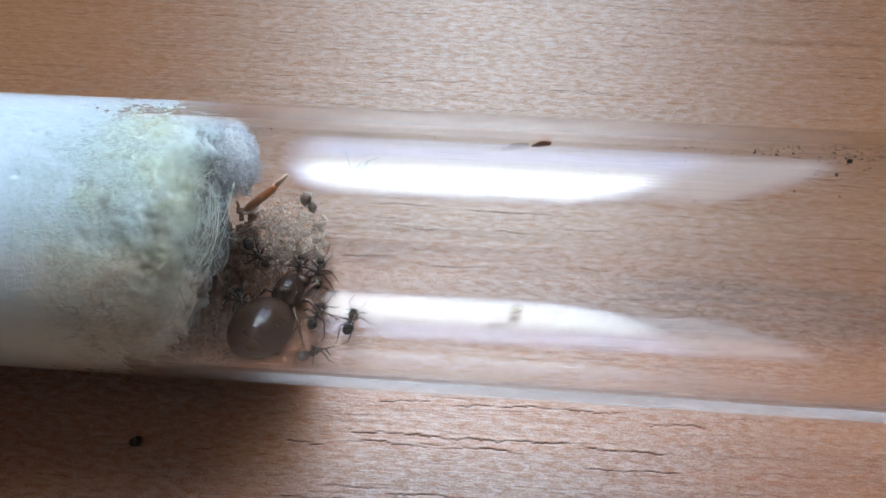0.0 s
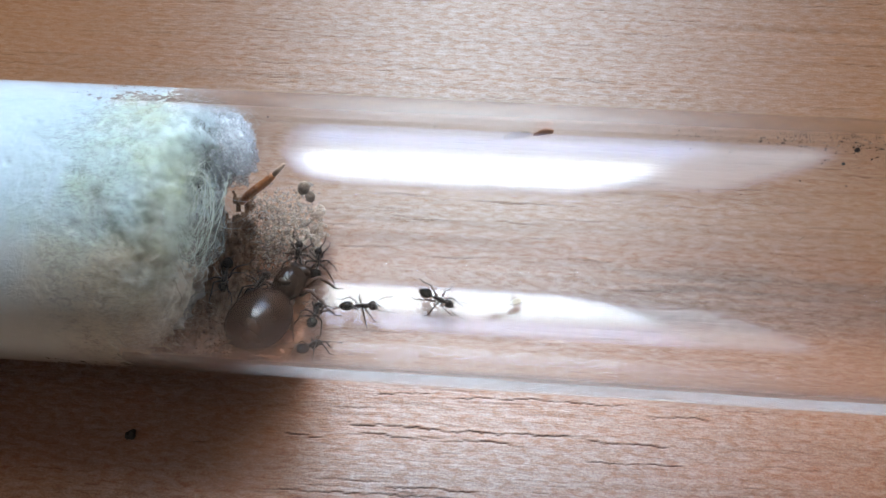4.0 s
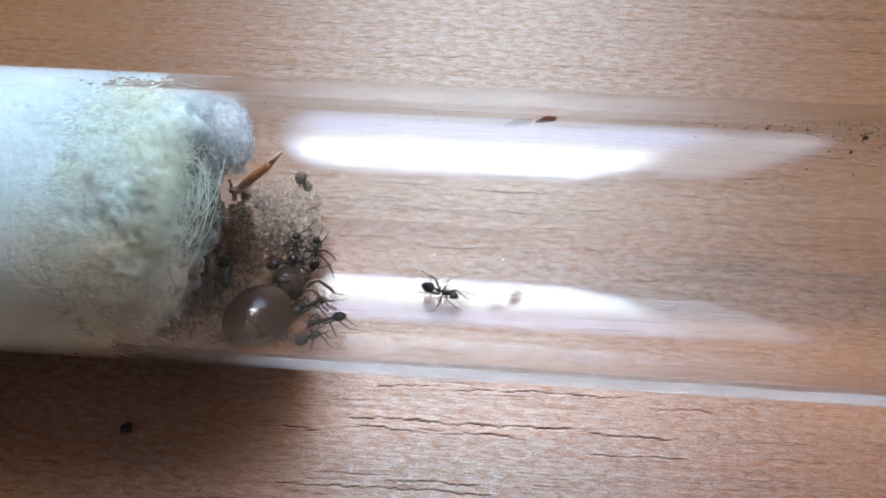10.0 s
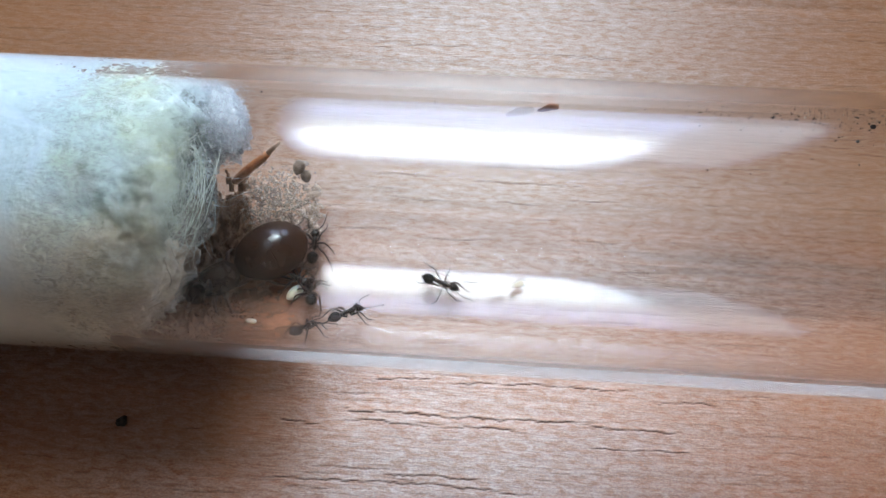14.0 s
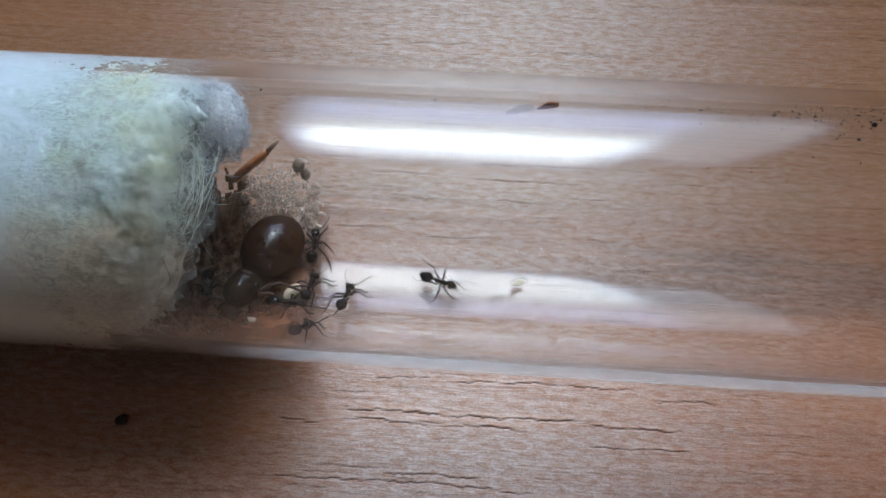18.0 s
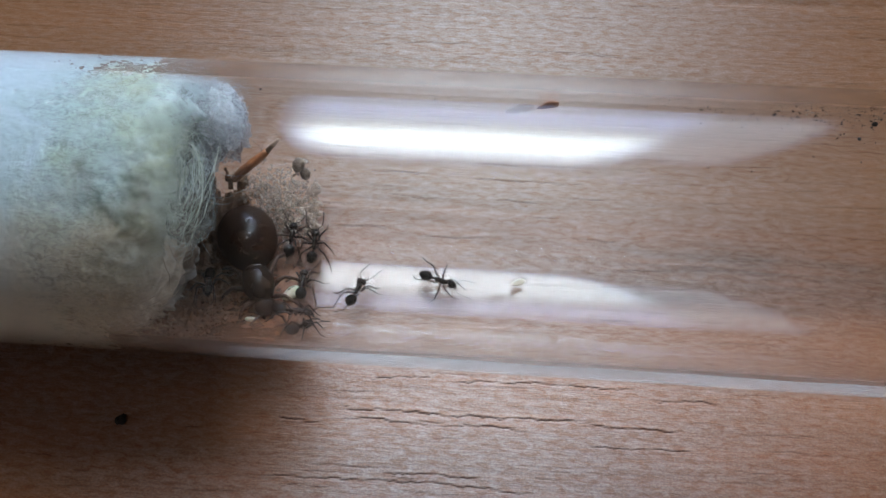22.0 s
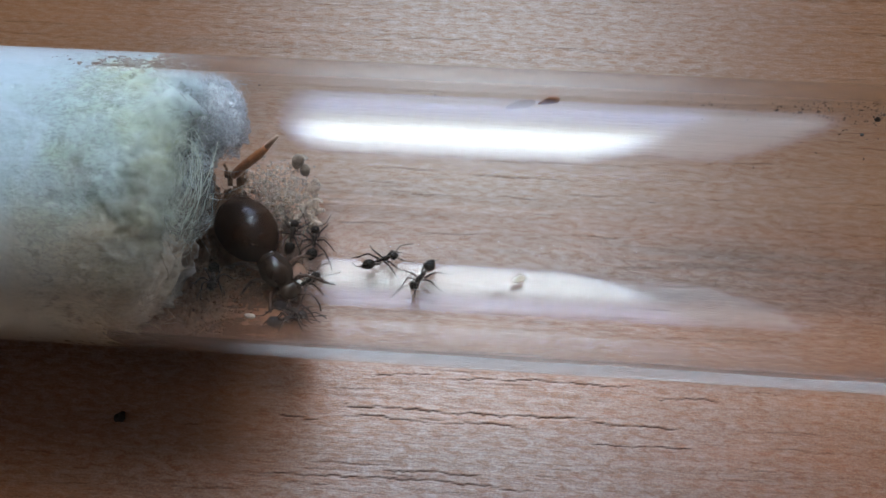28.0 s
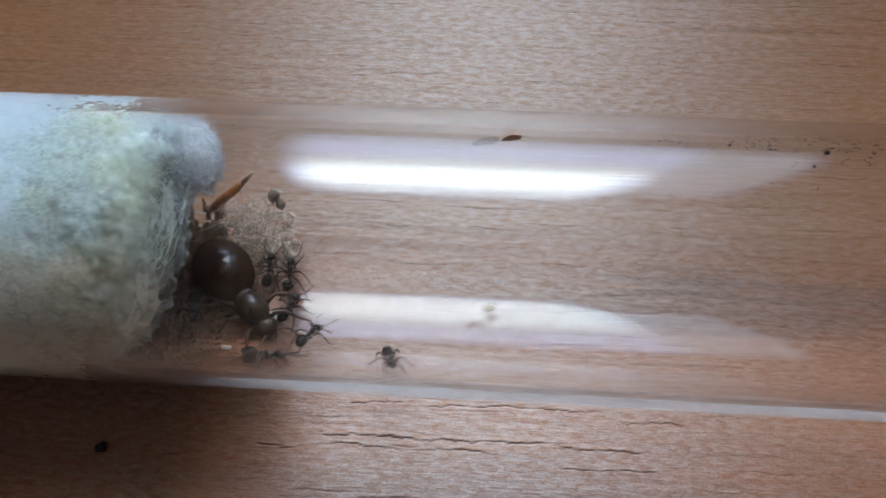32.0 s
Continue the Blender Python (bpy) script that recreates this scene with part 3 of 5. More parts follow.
def cotton_plug():
    plug = thing("cotton_plug", Matrix(), "damp white cotton plug with yellow stains and dark mould", "cotton plug")
    bm = bmesh.new()
    seg = 300
    rows = [("side", -56 + 26 * i / 14) for i in range(15)] + [("blend", i / 100) for i in range(1, 101)] + [("cap", 1 - i / 36) for i in range(1, 36)]
    rings = []
    for kind, q in rows:
        ring = []
        for k in range(seg):
            a = 2 * math.pi * k / seg
            c, s = math.cos(a), math.sin(a)
            r, x = WET, 0.0
            if kind == "side":
                x = q
            elif kind == "blend":
                xf = cotton_front(DRY * c, DRY * s) - 1.3
                x = -30 + (xf + 30) * q
                r = WET - 1.1 * (max(0.0, q - 0.84) / 0.16) ** 2
            else:
                r = (WET - 1.1) * q
                x = cotton_front(r * c, r * s) - 1.3 * q ** 3
            p = Vector((x, r * c, r * s))
            n1 = noise.noise(p * 0.5) * 0.5 + noise.noise(p * 1.3) * 0.35 + noise.noise(p * 3.1) * 0.2
            if kind == "cap":
                p.x += n1 * 1.3
                p.y += noise.noise(p * 1.1 + Vector((5, 0, 0))) * 0.4
                p.z += noise.noise(p * 1.1 + Vector((0, 7, 0))) * 0.4
            elif kind == "blend":
                # away from its wet end the wadding lets go of the glass, patch by patch
                w = min(1.0, max(0.0, (x + 27.0) / 14.0))
                fleck = 0.6 * noise.noise(p * 2.0 + Vector((9, 0, 0))) + 1.1 * noise.noise(p * 4.6)
                gap = max(0.0, n1 + 0.45 * fleck + 1.15 * w - 0.72)
                p.y, p.z = c * (r - 0.62 * gap), s * (r - 0.62 * gap)
            f = math.hypot(p.y, p.z)
            if f > WET:
                p.y, p.z = p.y * WET / f, p.z * WET / f
            ring.append(bm.verts.new(mm(p.x, p.y, p.z + R_OUT)))
        rings.append(ring)
    for a, b in zip(rings, rings[1:]):
        for k in range(seg):
            bm.faces.new((a[k], a[(k + 1) % seg], b[(k + 1) % seg], b[k]))
    bm.faces.new(rings[0][::-1])
    bm.faces.new(rings[-1])
    part("wadding", bm, MAT_COTTON, plug)
    bm = bmesh.new()      # wet wisps that cling to the glass before the wadding
    rows = [[bm.verts.new(on_glass(-27 + 16 * i / 40, 62 + 214 * j / 90, 0, -0.035).translation) for j in range(91)] for i in range(41)]
    for a, b in zip(rows, rows[1:]):
        for j in range(90):
            bm.faces.new((a[j], a[j + 1], b[j + 1], b[j]))
    part("wet_wisps", bm, MAT_WET_WEB, plug, "thin wet wisps of cotton on the glass")
    tufts = [((-14.2, 5.4, 2.6), (1.25, 2.1, 3.2), 20), ((-13.4, -2.0, 6.4), (1.2, 2.5, 1.6), 0), ((-15.2, 2.2, 6.8), (1.6, 2.4, 1.4), 10)]
    for n, (c, size, turn) in enumerate(tufts):
        for shell in ((1.18, 1.05, 0.85) if n == 0 else (1.0, 0.75)):      # loose webs one inside the other
            bm = bmesh.new()
            bmesh.ops.create_icosphere(bm, subdivisions=5, radius=shell)
            for v in bm.verts:
                u = v.co.copy()
                g = 1 + 0.3 * noise.noise(u * 1.6 + Vector((n * 7, 0, 0))) + 0.25 * noise.noise(u * 4.0 + Vector((0, n * 5, shell))) + 0.16 * noise.noise(u * 9.0)
                u = Matrix.Rotation(radians(turn), 3, "X") @ Vector((u.x * size[0], u.y * size[1], u.z * size[2])) * g + Vector(c)
                f = math.hypot(u.y, u.z)
                if f > R_IN - 0.12 * shell:
                    u.y, u.z = u.y * (R_IN - 0.12 * shell) / f, u.z * (R_IN - 0.12 * shell) / f
                v.co = Vector(mm(u.x, u.y, u.z + R_OUT))
            part("tuft", bm, (MAT_TUFT_LIT if shell > 1 else MAT_CORE) if n == 0 else MAT_TUFT, plug, "loose hazy tuft of cotton")
    return plug


def strands(name, count, seed, material, parent, radius, start, length, wild, label):
    """Loose fibres: start(rng) gives a point in mm and a first direction; they curl at random and stay within the glass."""
    rng = random.Random(seed)
    cu = bpy.data.curves.new(name, "CURVE")
    cu.dimensions, cu.bevel_depth, cu.bevel_resolution, cu.use_fill_caps = "3D", 0.001, 0, False
    for _ in range(count):
        p, d = start(rng)
        p, d = Vector(p), Vector(d).normalized()
        n = rng.randint(9, 16)
        step = rng.uniform(*length) / n
        axis = Vector((rng.gauss(0, 1), rng.gauss(0, 1), rng.gauss(0, 1))).normalized()
        turn = Matrix.Rotation(wild * rng.uniform(0.4, 1.8) * step, 3, axis)
        sp = cu.splines.new("POLY")
        sp.points.add(n)
        rad = rng.uniform(*radius)
        wall = R_IN + 0.015 if rng.random() < 0.4 else R_IN - 0.08      # some cling wet to the glass
        for i in range(n + 1):
            f = math.hypot(p.y, p.z)
            if f > wall:
                p.y, p.z = p.y * wall / f, p.z * wall / f
            sp.points[i].co = (*mm(p.x, p.y, p.z + R_OUT), 1)
            sp.points[i].radius = rad * (1.0 if i < n - 1 else 0.5)
            p = p + d * step
            d = (turn @ d + Vector((rng.gauss(0, 0.06), rng.gauss(0, 0.06), rng.gauss(0, 0.06)))).normalized()
    cu.materials.append(material)
    tmp = new("loose_fibres", cu)
    dg = bpy.context.evaluated_depsgraph_get()
    me = bpy.data.meshes.new_from_object(tmp.evaluated_get(dg))
    bpy.data.objects.remove(tmp)
    ob = new(name, me)
    me.materials.clear()
    me.materials.append(material)
    ob.parent = parent
    return tagged(ob, label, kind="stuff")


def fibres(plug):
    def on_skin(rng):
        a = rng.uniform(radians(-30), radians(200))
        c, s = math.cos(a), math.sin(a)
        f = cotton_front(8.6 * c, 8.6 * s) - 0.6
        x = f - 0.6 - rng.expovariate(1 / 4.0)
        r = rng.uniform(8.2, 9.02)
        return (max(x, -29), r * c, r * s), (rng.gauss(0, 0.7), -s + rng.gauss(0, 0.5), c + rng.gauss(0, 0.5))

    def on_front(rng):
        a, r = rng.uniform(radians(10), radians(190)), 8.6 * math.sqrt(rng.random())
        y, z = r * math.cos(a), r * math.sin(a)
        return (cotton_front(y, z) - rng.uniform(0.2, 1.6), y, z), (rng.gauss(0.0, 0.4), rng.gauss(0, 0.8), rng.gauss(0, 0.8))

    def on_floor(rng):
        a = radians(rng.gauss(-25, 45))
        r = rng.uniform(6.8, 8.85)
        return (rng.uniform(-18, -12.5), r * math.sin(a), -r * math.cos(a)), (rng.gauss(0.2, 1), math.cos(a) * rng.choice((-1, 1)), rng.gauss(0, 0.4))
    def on_fringe(rng):
        a = rng.gauss(radians(68), radians(34))
        c, s = math.cos(a), math.sin(a)
        r = rng.uniform(7.4, 8.9)
        return (cotton_front(r * c, r * s) - rng.uniform(-0.3, 1.5), r * c, r * s), (rng.gauss(0.1, 0.35), -s * rng.choice((-1, 1)) + rng.gauss(0, 0.4), c + rng.gauss(0, 0.4))
    def on_curl(rng):
        a = rng.gauss(radians(95), radians(30))
        c, s = math.cos(a), math.sin(a)
        r = rng.uniform(8.0, 8.9)
        return (cotton_front(r * c, r * s) - rng.uniform(0.2, 4.5), r * c, r * s), (rng.gauss(0, 1), -s + rng.gauss(0, 0.6), c)
    rng = random.Random(19)
    bm = bmesh.new()
    for n in range(80):      # arcs wound round one another just under the glass
        r, t0, sweep = max(0.4, rng.gauss(1.25, 0.45)), rng.uniform(0, 6.28), rng.uniform(1.4, 4.8)
        cx, cy, deep, lean = -13.5 + rng.gauss(0, 0.4), -1.7 + rng.gauss(0, 0.8), rng.uniform(0.05, 0.7), rng.uniform(-0.5, 0.5)
        pts = []
        for i in range(19):
            t = t0 + sweep * i / 18
            y = cy + 1.45 * r * math.sin(t) + 0.08 * math.sin(t * 5 + n)
            pts.append((cx + 0.72 * r * math.cos(t) + 0.06 * math.sin(t * 4 + n), y, R_OUT + math.sqrt(8.88 ** 2 - y * y) - deep - lean * 0.2 * math.cos(t) - 0.15))
        w = rng.uniform(0.005, 0.013)
        tube_along(pts, [w * 0.5] + [w] * 17 + [w * 0.5], 5, bm)
    tagged(part("swirled_fibres", bm, MAT_FIBRE, plug, "swirled loops of pale fibre"), kind="stuff")
    strands("curled_fibres", 110, 16, MAT_COTTON, plug, (0.006, 0.011), on_curl, (3.0, 7.0), 0.75, "curled loops of pale fibre")
    strands("fringe_fibres", 700, 15, MAT_COTTON, plug, (0.003, 0.007), on_fringe, (1.0, 3.0), 0.9, "fine pale fringe of loose fibres")
    strands("skin_fibres", 2200, 11, MAT_COTTON, plug, (0.005, 0.012), on_skin, (1.0, 3.0), 0.5, "fine pale cotton fibres")
    strands("front_fibres", 200, 12, MAT_COTTON, plug, (0.004, 0.010), on_front, (1.0, 3.0), 0.6, "curled pale cotton fibres")
    strands("soiled_fibres", 330, 13, MAT_FIBRE_GREY, plug, (0.006, 0.014), on_floor, (0.8, 3.0), 0.5, "dark soiled fibres")
    # the few thick looped threads that stand out
    for n, (c, r, t0, t1, tilt) in enumerate([((-13.7, -1.6, 8.0), 2.3, -60, 120, 20), ((-14.2, -1.4, 8.2), 1.5, 20, 220, 10), ((-13.2, 0.0, 7.6), 2.4, -95, 20, 30)]):
        pts = []
        for i in range(19):
            a = radians(t0 + (t1 - t0) * i / 18)
            pts.append((c[0] + r * math.cos(a) * 0.62, c[1] + r * math.sin(a), c[2] + R_OUT + 0.5 * math.sin(a * 1.7 + n) - 0.12 * (c[1] + r * math.sin(a)) ** 2 * 0.3))
        part("thread", tube_along(pts, [0.022] * 19, 6), MAT_FIBRE, plug, "looped pale thread")


# ---- ants ----


def leg_points(side, fore, reach, rise, foot_z, bend):
    """Joints of a leg from its coxa: fore is its slant in degrees from straight out, bend that of its lower half against the upper."""
    def way(deg):
        return Vector((math.sin(radians(deg)), side * math.cos(radians(deg)), 0))
    knee = way(fore) * reach * 0.46 + Vector((0, 0, rise))
    heel = knee + way(fore + bend) * reach * 0.42
    heel.z = foot_z + 0.10
    toe = heel + way(fore + bend * 1.6) * reach * 0.27
    toe.z = foot_z + 0.03
    return [Vector((0, 0, 0)), way(fore * 0.5) * 0.14 + Vector((0, 0, -0.10)), knee * 0.55 + Vector((0, 0, 0.03)), knee, (knee + heel) * 0.5 + Vector((0, 0, 0.03)), heel, toe]


ANT_LEGS, ANT_FEELERS = {}, {}


def worker(key, label, rng, size=1.0):
    """A worker ant, 3.1 mm long, facing +x with its feet at z = 0."""
    s = size
    ant = thing("worker_ant", Matrix(), label, "ant", "worker ants of the colony")
    h = 0.72 * s
    up = Matrix.Translation(mm(0, 0, h))

    def bodyp(profile, sy=1.0, sz=1.0, m=Matrix(), seg=18):
        return lathe([(x * s, r * s) for x, r in profile], seg, sy, sz, up @ m)
    dip = Matrix.Translation(mm(0.92 * s, 0, 0.02 * s)) @ Matrix.Rotation(radians(rng.uniform(14, 30)), 4, "Y") @ Matrix.Rotation(radians(rng.uniform(-12, 12)), 4, "Z") @ Matrix.Translation(mm(-0.92 * s, 0, 0))
    head = part("head", bodyp([(0.86, 0.08), (0.90, 0.27), (0.99, 0.335), (1.12, 0.35), (1.27, 0.325), (1.40, 0.26), (1.49, 0.19), (1.54, 0.10)], 1.0, 0.72, dip), MAT_ANT, ant)
    for sgn in (-1, 1):
        bm = bmesh.new()
        bmesh.ops.create_uvsphere(bm, u_segments=10, v_segments=7, radius=1, matrix=up @ dip @ Matrix.Translation(mm(1.14 * s, sgn * 0.29 * s, 0.10 * s)) @ Matrix.Diagonal(mm(0.085 * s, 0.055 * s, 0.075 * s) + (1,)))
        part("eye", bm, MAT_EYE, head)
        bm = tube_along([tuple((up @ dip @ Vector(mm(*p))) * 1000) for p in ((1.46 * s, sgn * 0.12 * s, -0.05 * s), (1.60 * s, sgn * 0.11 * s, -0.07 * s), (1.66 * s, sgn * 0.02 * s, -0.08 * s))], [0.055 * s, 0.05 * s, 0.02 * s])
        part("mandible", bm, MAT_LEG, head)
    part("thorax", bodyp([(-0.30, 0.06), (-0.24, 0.15), (-0.10, 0.185), (0.05, 0.16), (0.14, 0.165), (0.30, 0.225), (0.48, 0.24), (0.66, 0.20), (0.80, 0.12), (0.90, 0.07)], 0.9, 1.05), MAT_ANT, ant)
    part("petiole", bodyp([(-0.48, 0.05), (-0.42, 0.07), (-0.36, 0.10), (-0.31, 0.07), (-0.26, 0.05)], 0.9, 1.7), MAT_ANT, ant)
    tip = Matrix.Translation(mm(-0.45 * s, 0, 0)) @ Matrix.Rotation(radians(rng.uniform(-8, 8)), 4, "Z") @ Matrix.Rotation(radians(rng.uniform(-2, 8)), 4, "Y") @ Matrix.Translation(mm(0.45 * s, 0, 0))
    prof = [(-1.58, 0.03), (-1.52, 0.12), (-1.42, 0.235), (-1.30, 0.32), (-1.285, 0.338), (-1.14, 0.40), (-1.0, 0.425), (-0.985, 0.437), (-0.84, 0.43), (-0.70, 0.385), (-0.685, 0.385), (-0.58, 0.28), (-0.50, 0.13), (-0.45, 0.05)]
    part("gaster", bodyp(prof, 1.0, 0.92, tip, 22), MAT_GASTER, ant, "glossy black gaster")
    ANT_LEGS[key], ANT_FEELERS[key] = [], []
    for n, (x, fore, reach) in enumerate([(0.56, 44, 1.5), (0.30, -4, 1.6), (0.02, -54, 2.25)]):
        for sgn in (-1, 1):
            pts = leg_points(sgn, fore + rng.uniform(-14, 14), reach * s * rng.uniform(0.9, 1.05), rng.uniform(0.26, 0.42) * s, -(h - 0.14 * s), (34, rng.uniform(-30, 20), -24)[n] + rng.uniform(-16, 16))
            leg = part("leg", tube_along(pts, [r * s for r in (0.086, 0.082, 0.076, 0.062, 0.054, 0.040, 0.027)], 7), MAT_LEG, ant)
            leg.matrix_basis = pose(*mm(x * s, sgn * 0.13 * s, h - 0.14 * s))
            ANT_LEGS[key].append((leg, leg.location.copy(), n, sgn))
    for sgn in (-1, 1):
        a = radians(rng.uniform(28, 50))
        pts = [Vector((0, 0, 0)), Vector((0.22 * math.cos(a), sgn * 0.30 * math.sin(a) + sgn * 0.1, 0.06)) * s, Vector((0.42, sgn * 0.50, 0.13)) * s,
               Vector((0.70, sgn * 0.56, 0.08)) * s, Vector((1.15, sgn * 0.60, 0.0)) * s, Vector((1.52, sgn * rng.uniform(0.5, 0.72), -0.08)) * s]
        fe = part("antenna", tube_along(pts, [r * s for r in (0.038, 0.036, 0.044, 0.036, 0.039, 0.032)], 6), MAT_LEG, ant)
        root = (up @ dip @ Vector(mm(1.40 * s, sgn * 0.13 * s, 0.10 * s)))
        fe.matrix_basis = Matrix.Translation(root)
        ANT_FEELERS[key].append((fe, fe.location.copy(), sgn))
    return ant


def queen():
    """The queen, about 9 mm long, facing +x; her belly clears the glass at z = 0."""
    q = thing("queen_ant", Matrix(), "large dark brown queen ant with a swollen banded abdomen", "ant")
    h = 2.35
    up = Matrix.Translation(mm(0, 0, h))
    # overlapping plates of the abdomen, each a shell slightly wider than the next one behind
    whole = egg_profile(-5.75, 0.25, 2.3, 80, -0.04)

    def radius(x):
        return float(np.interp(x, [p[0] for p in whole], [p[1] for p in whole]))
    cuts = [0.25, -0.9, -2.4, -3.8, -4.9, -5.75]
    for n in range(5):
        a, b = cuts[n], cuts[n + 1]
        prof = []
        for i in range(17):
            x = b + 0.02 + (a - b - 0.02) * i / 16 if n < 4 else b + (a - b) * i / 16
            lip = 0.05 * max(0.0, 1 - i / 6) if n < 4 else 0.0
            prof.append((x, max(radius(x) - 0.008 * n + lip * 0.2, 0.05)))
        part("tergite", lathe(prof, 80, 1.0, 0.93, up), MAT_QUEEN_GASTER, q)
    part("membrane", lathe([(-2.75 + (x + 2.75) * 0.95, r * 0.95) for x, r in whole], 30, 1.0, 0.93, up), MAT_MEMBRANE, q, "pale skin between abdomen plates")
    part("petiole", lathe([(0.15, 0.22), (0.30, 0.32), (0.42, 0.45), (0.55, 0.30), (0.70, 0.22)], 16, 1.0, 1.6, up), MAT_QUEEN, q)
    up = Matrix.Translation(mm(-0.45, 0, h))
    th = part("thorax", lathe([(0.55, 0.25), (0.75, 0.72), (1.1, 1.02), (1.6, 1.2), (2.2, 1.26), (2.8, 1.2), (3.25, 0.98), (3.6, 0.55), (3.75, 0.28)], 28, 0.95, 1.08, up), MAT_QUEEN, q)
    part("scutellum", lathe(egg_profile(0.95, 1.75, 0.62, 8), 18, 1.2, 0.55, Matrix.Translation(mm(-0.45, 0, h + 0.98))), MAT_QUEEN, th)
    for sgn in (-1, 1):
        part("wing_scar", lathe(egg_profile(-0.18, 0.18, 0.1, 6), 10, 1, 1, Matrix.Translation(mm(1.3, sgn * 0.98, h + 0.55))), MAT_MEMBRANE, th)
    dip = Matrix.Translation(mm(3.65, 0, -0.1)) @ Matrix.Rotation(radians(30), 4, "Y") @ Matrix.Translation(mm(-3.1, 0, 0))
    head = part("head", lathe([(3.05, 0.3), (3.15, 0.62), (3.4, 0.86), (3.75, 0.9), (4.1, 0.8), (4.4, 0.58), (4.55, 0.28)], 24, 1.0, 0.72, up @ dip), MAT_QUEEN, q)
    for sgn in (-1, 1):
        part("eye", lathe(egg_profile(-0.19, 0.19, 0.15, 8), 12, 0.8, 1, up @ dip @ Matrix.Translation(mm(3.75, sgn * 0.72, 0.22))), MAT_EYE, head)
        part("mandible", tube_along([tuple((up @ dip @ Vector(mm(*p))) * 1000) for p in ((4.4, sgn * 0.3, -0.1), (4.75, sgn * 0.26, -0.15), (4.92, sgn * 0.04, -0.2))], [0.15, 0.13, 0.05], 8), MAT_QUEEN_LEG, head)
    ANT_LEGS["queen"], ANT_FEELERS["queen"] = [], []
    rng = random.Random(77)
    for n, (x, fore, reach) in enumerate([(3.0, 40, 2.9), (2.2, -8, 2.9), (1.5, -46, 3.7)]):
        for sgn in (-1, 1):
            foot = -(h - 0.75) + 0.1 + 0.25
            a = radians(fore + rng.uniform(-8, 8))
            out = Vector((math.sin(a), sgn * math.cos(a), 0))
            pts = [Vector((0, 0, 0)), out * 0.4 + Vector((0, 0, -0.2)), out * reach * 0.3 + Vector((0, 0, 0.35)), out * reach * 0.5 + Vector((0, 0, 0.55)), out * reach * 0.75 + Vector((0, 0, -0.25)), out * reach * 0.92 + Vector((0, 0, foot * 0.8)), out * reach * 1.15 + Vector((0, 0, foot))]
            leg = part("leg", tube_along(pts, [0.22, 0.2, 0.2, 0.14, 0.12, 0.08, 0.05], 8), MAT_QUEEN_LEG, q, "reddish brown leg")
            leg.matrix_basis = pose(*mm(x - 0.45, sgn * 0.55, h - 0.75))
            ANT_LEGS["queen"].append((leg, leg.location.copy(), n, sgn))
    for sgn in (-1, 1):
        pts = [(0, 0, 0), (0.3, sgn * 0.45, 0.1), (0.65, sgn * 0.95, 0.1), (1.05, sgn * 1.1, -0.1), (1.6, sgn * 1.15, -0.4), (2.0, sgn * 1.0, -0.7)]
        fe = part("antenna", tube_along(pts, [0.09, 0.085, 0.1, 0.075, 0.085, 0.07], 7), MAT_QUEEN_LEG, q, "reddish brown antenna")
        fe.matrix_basis = Matrix.Translation(up @ dip @ Vector(mm(4.25, sgn * 0.35, 0.3)))
        ANT_FEELERS["queen"].append((fe, fe.location.copy(), sgn))
    return q


# ---- brood and litter ----


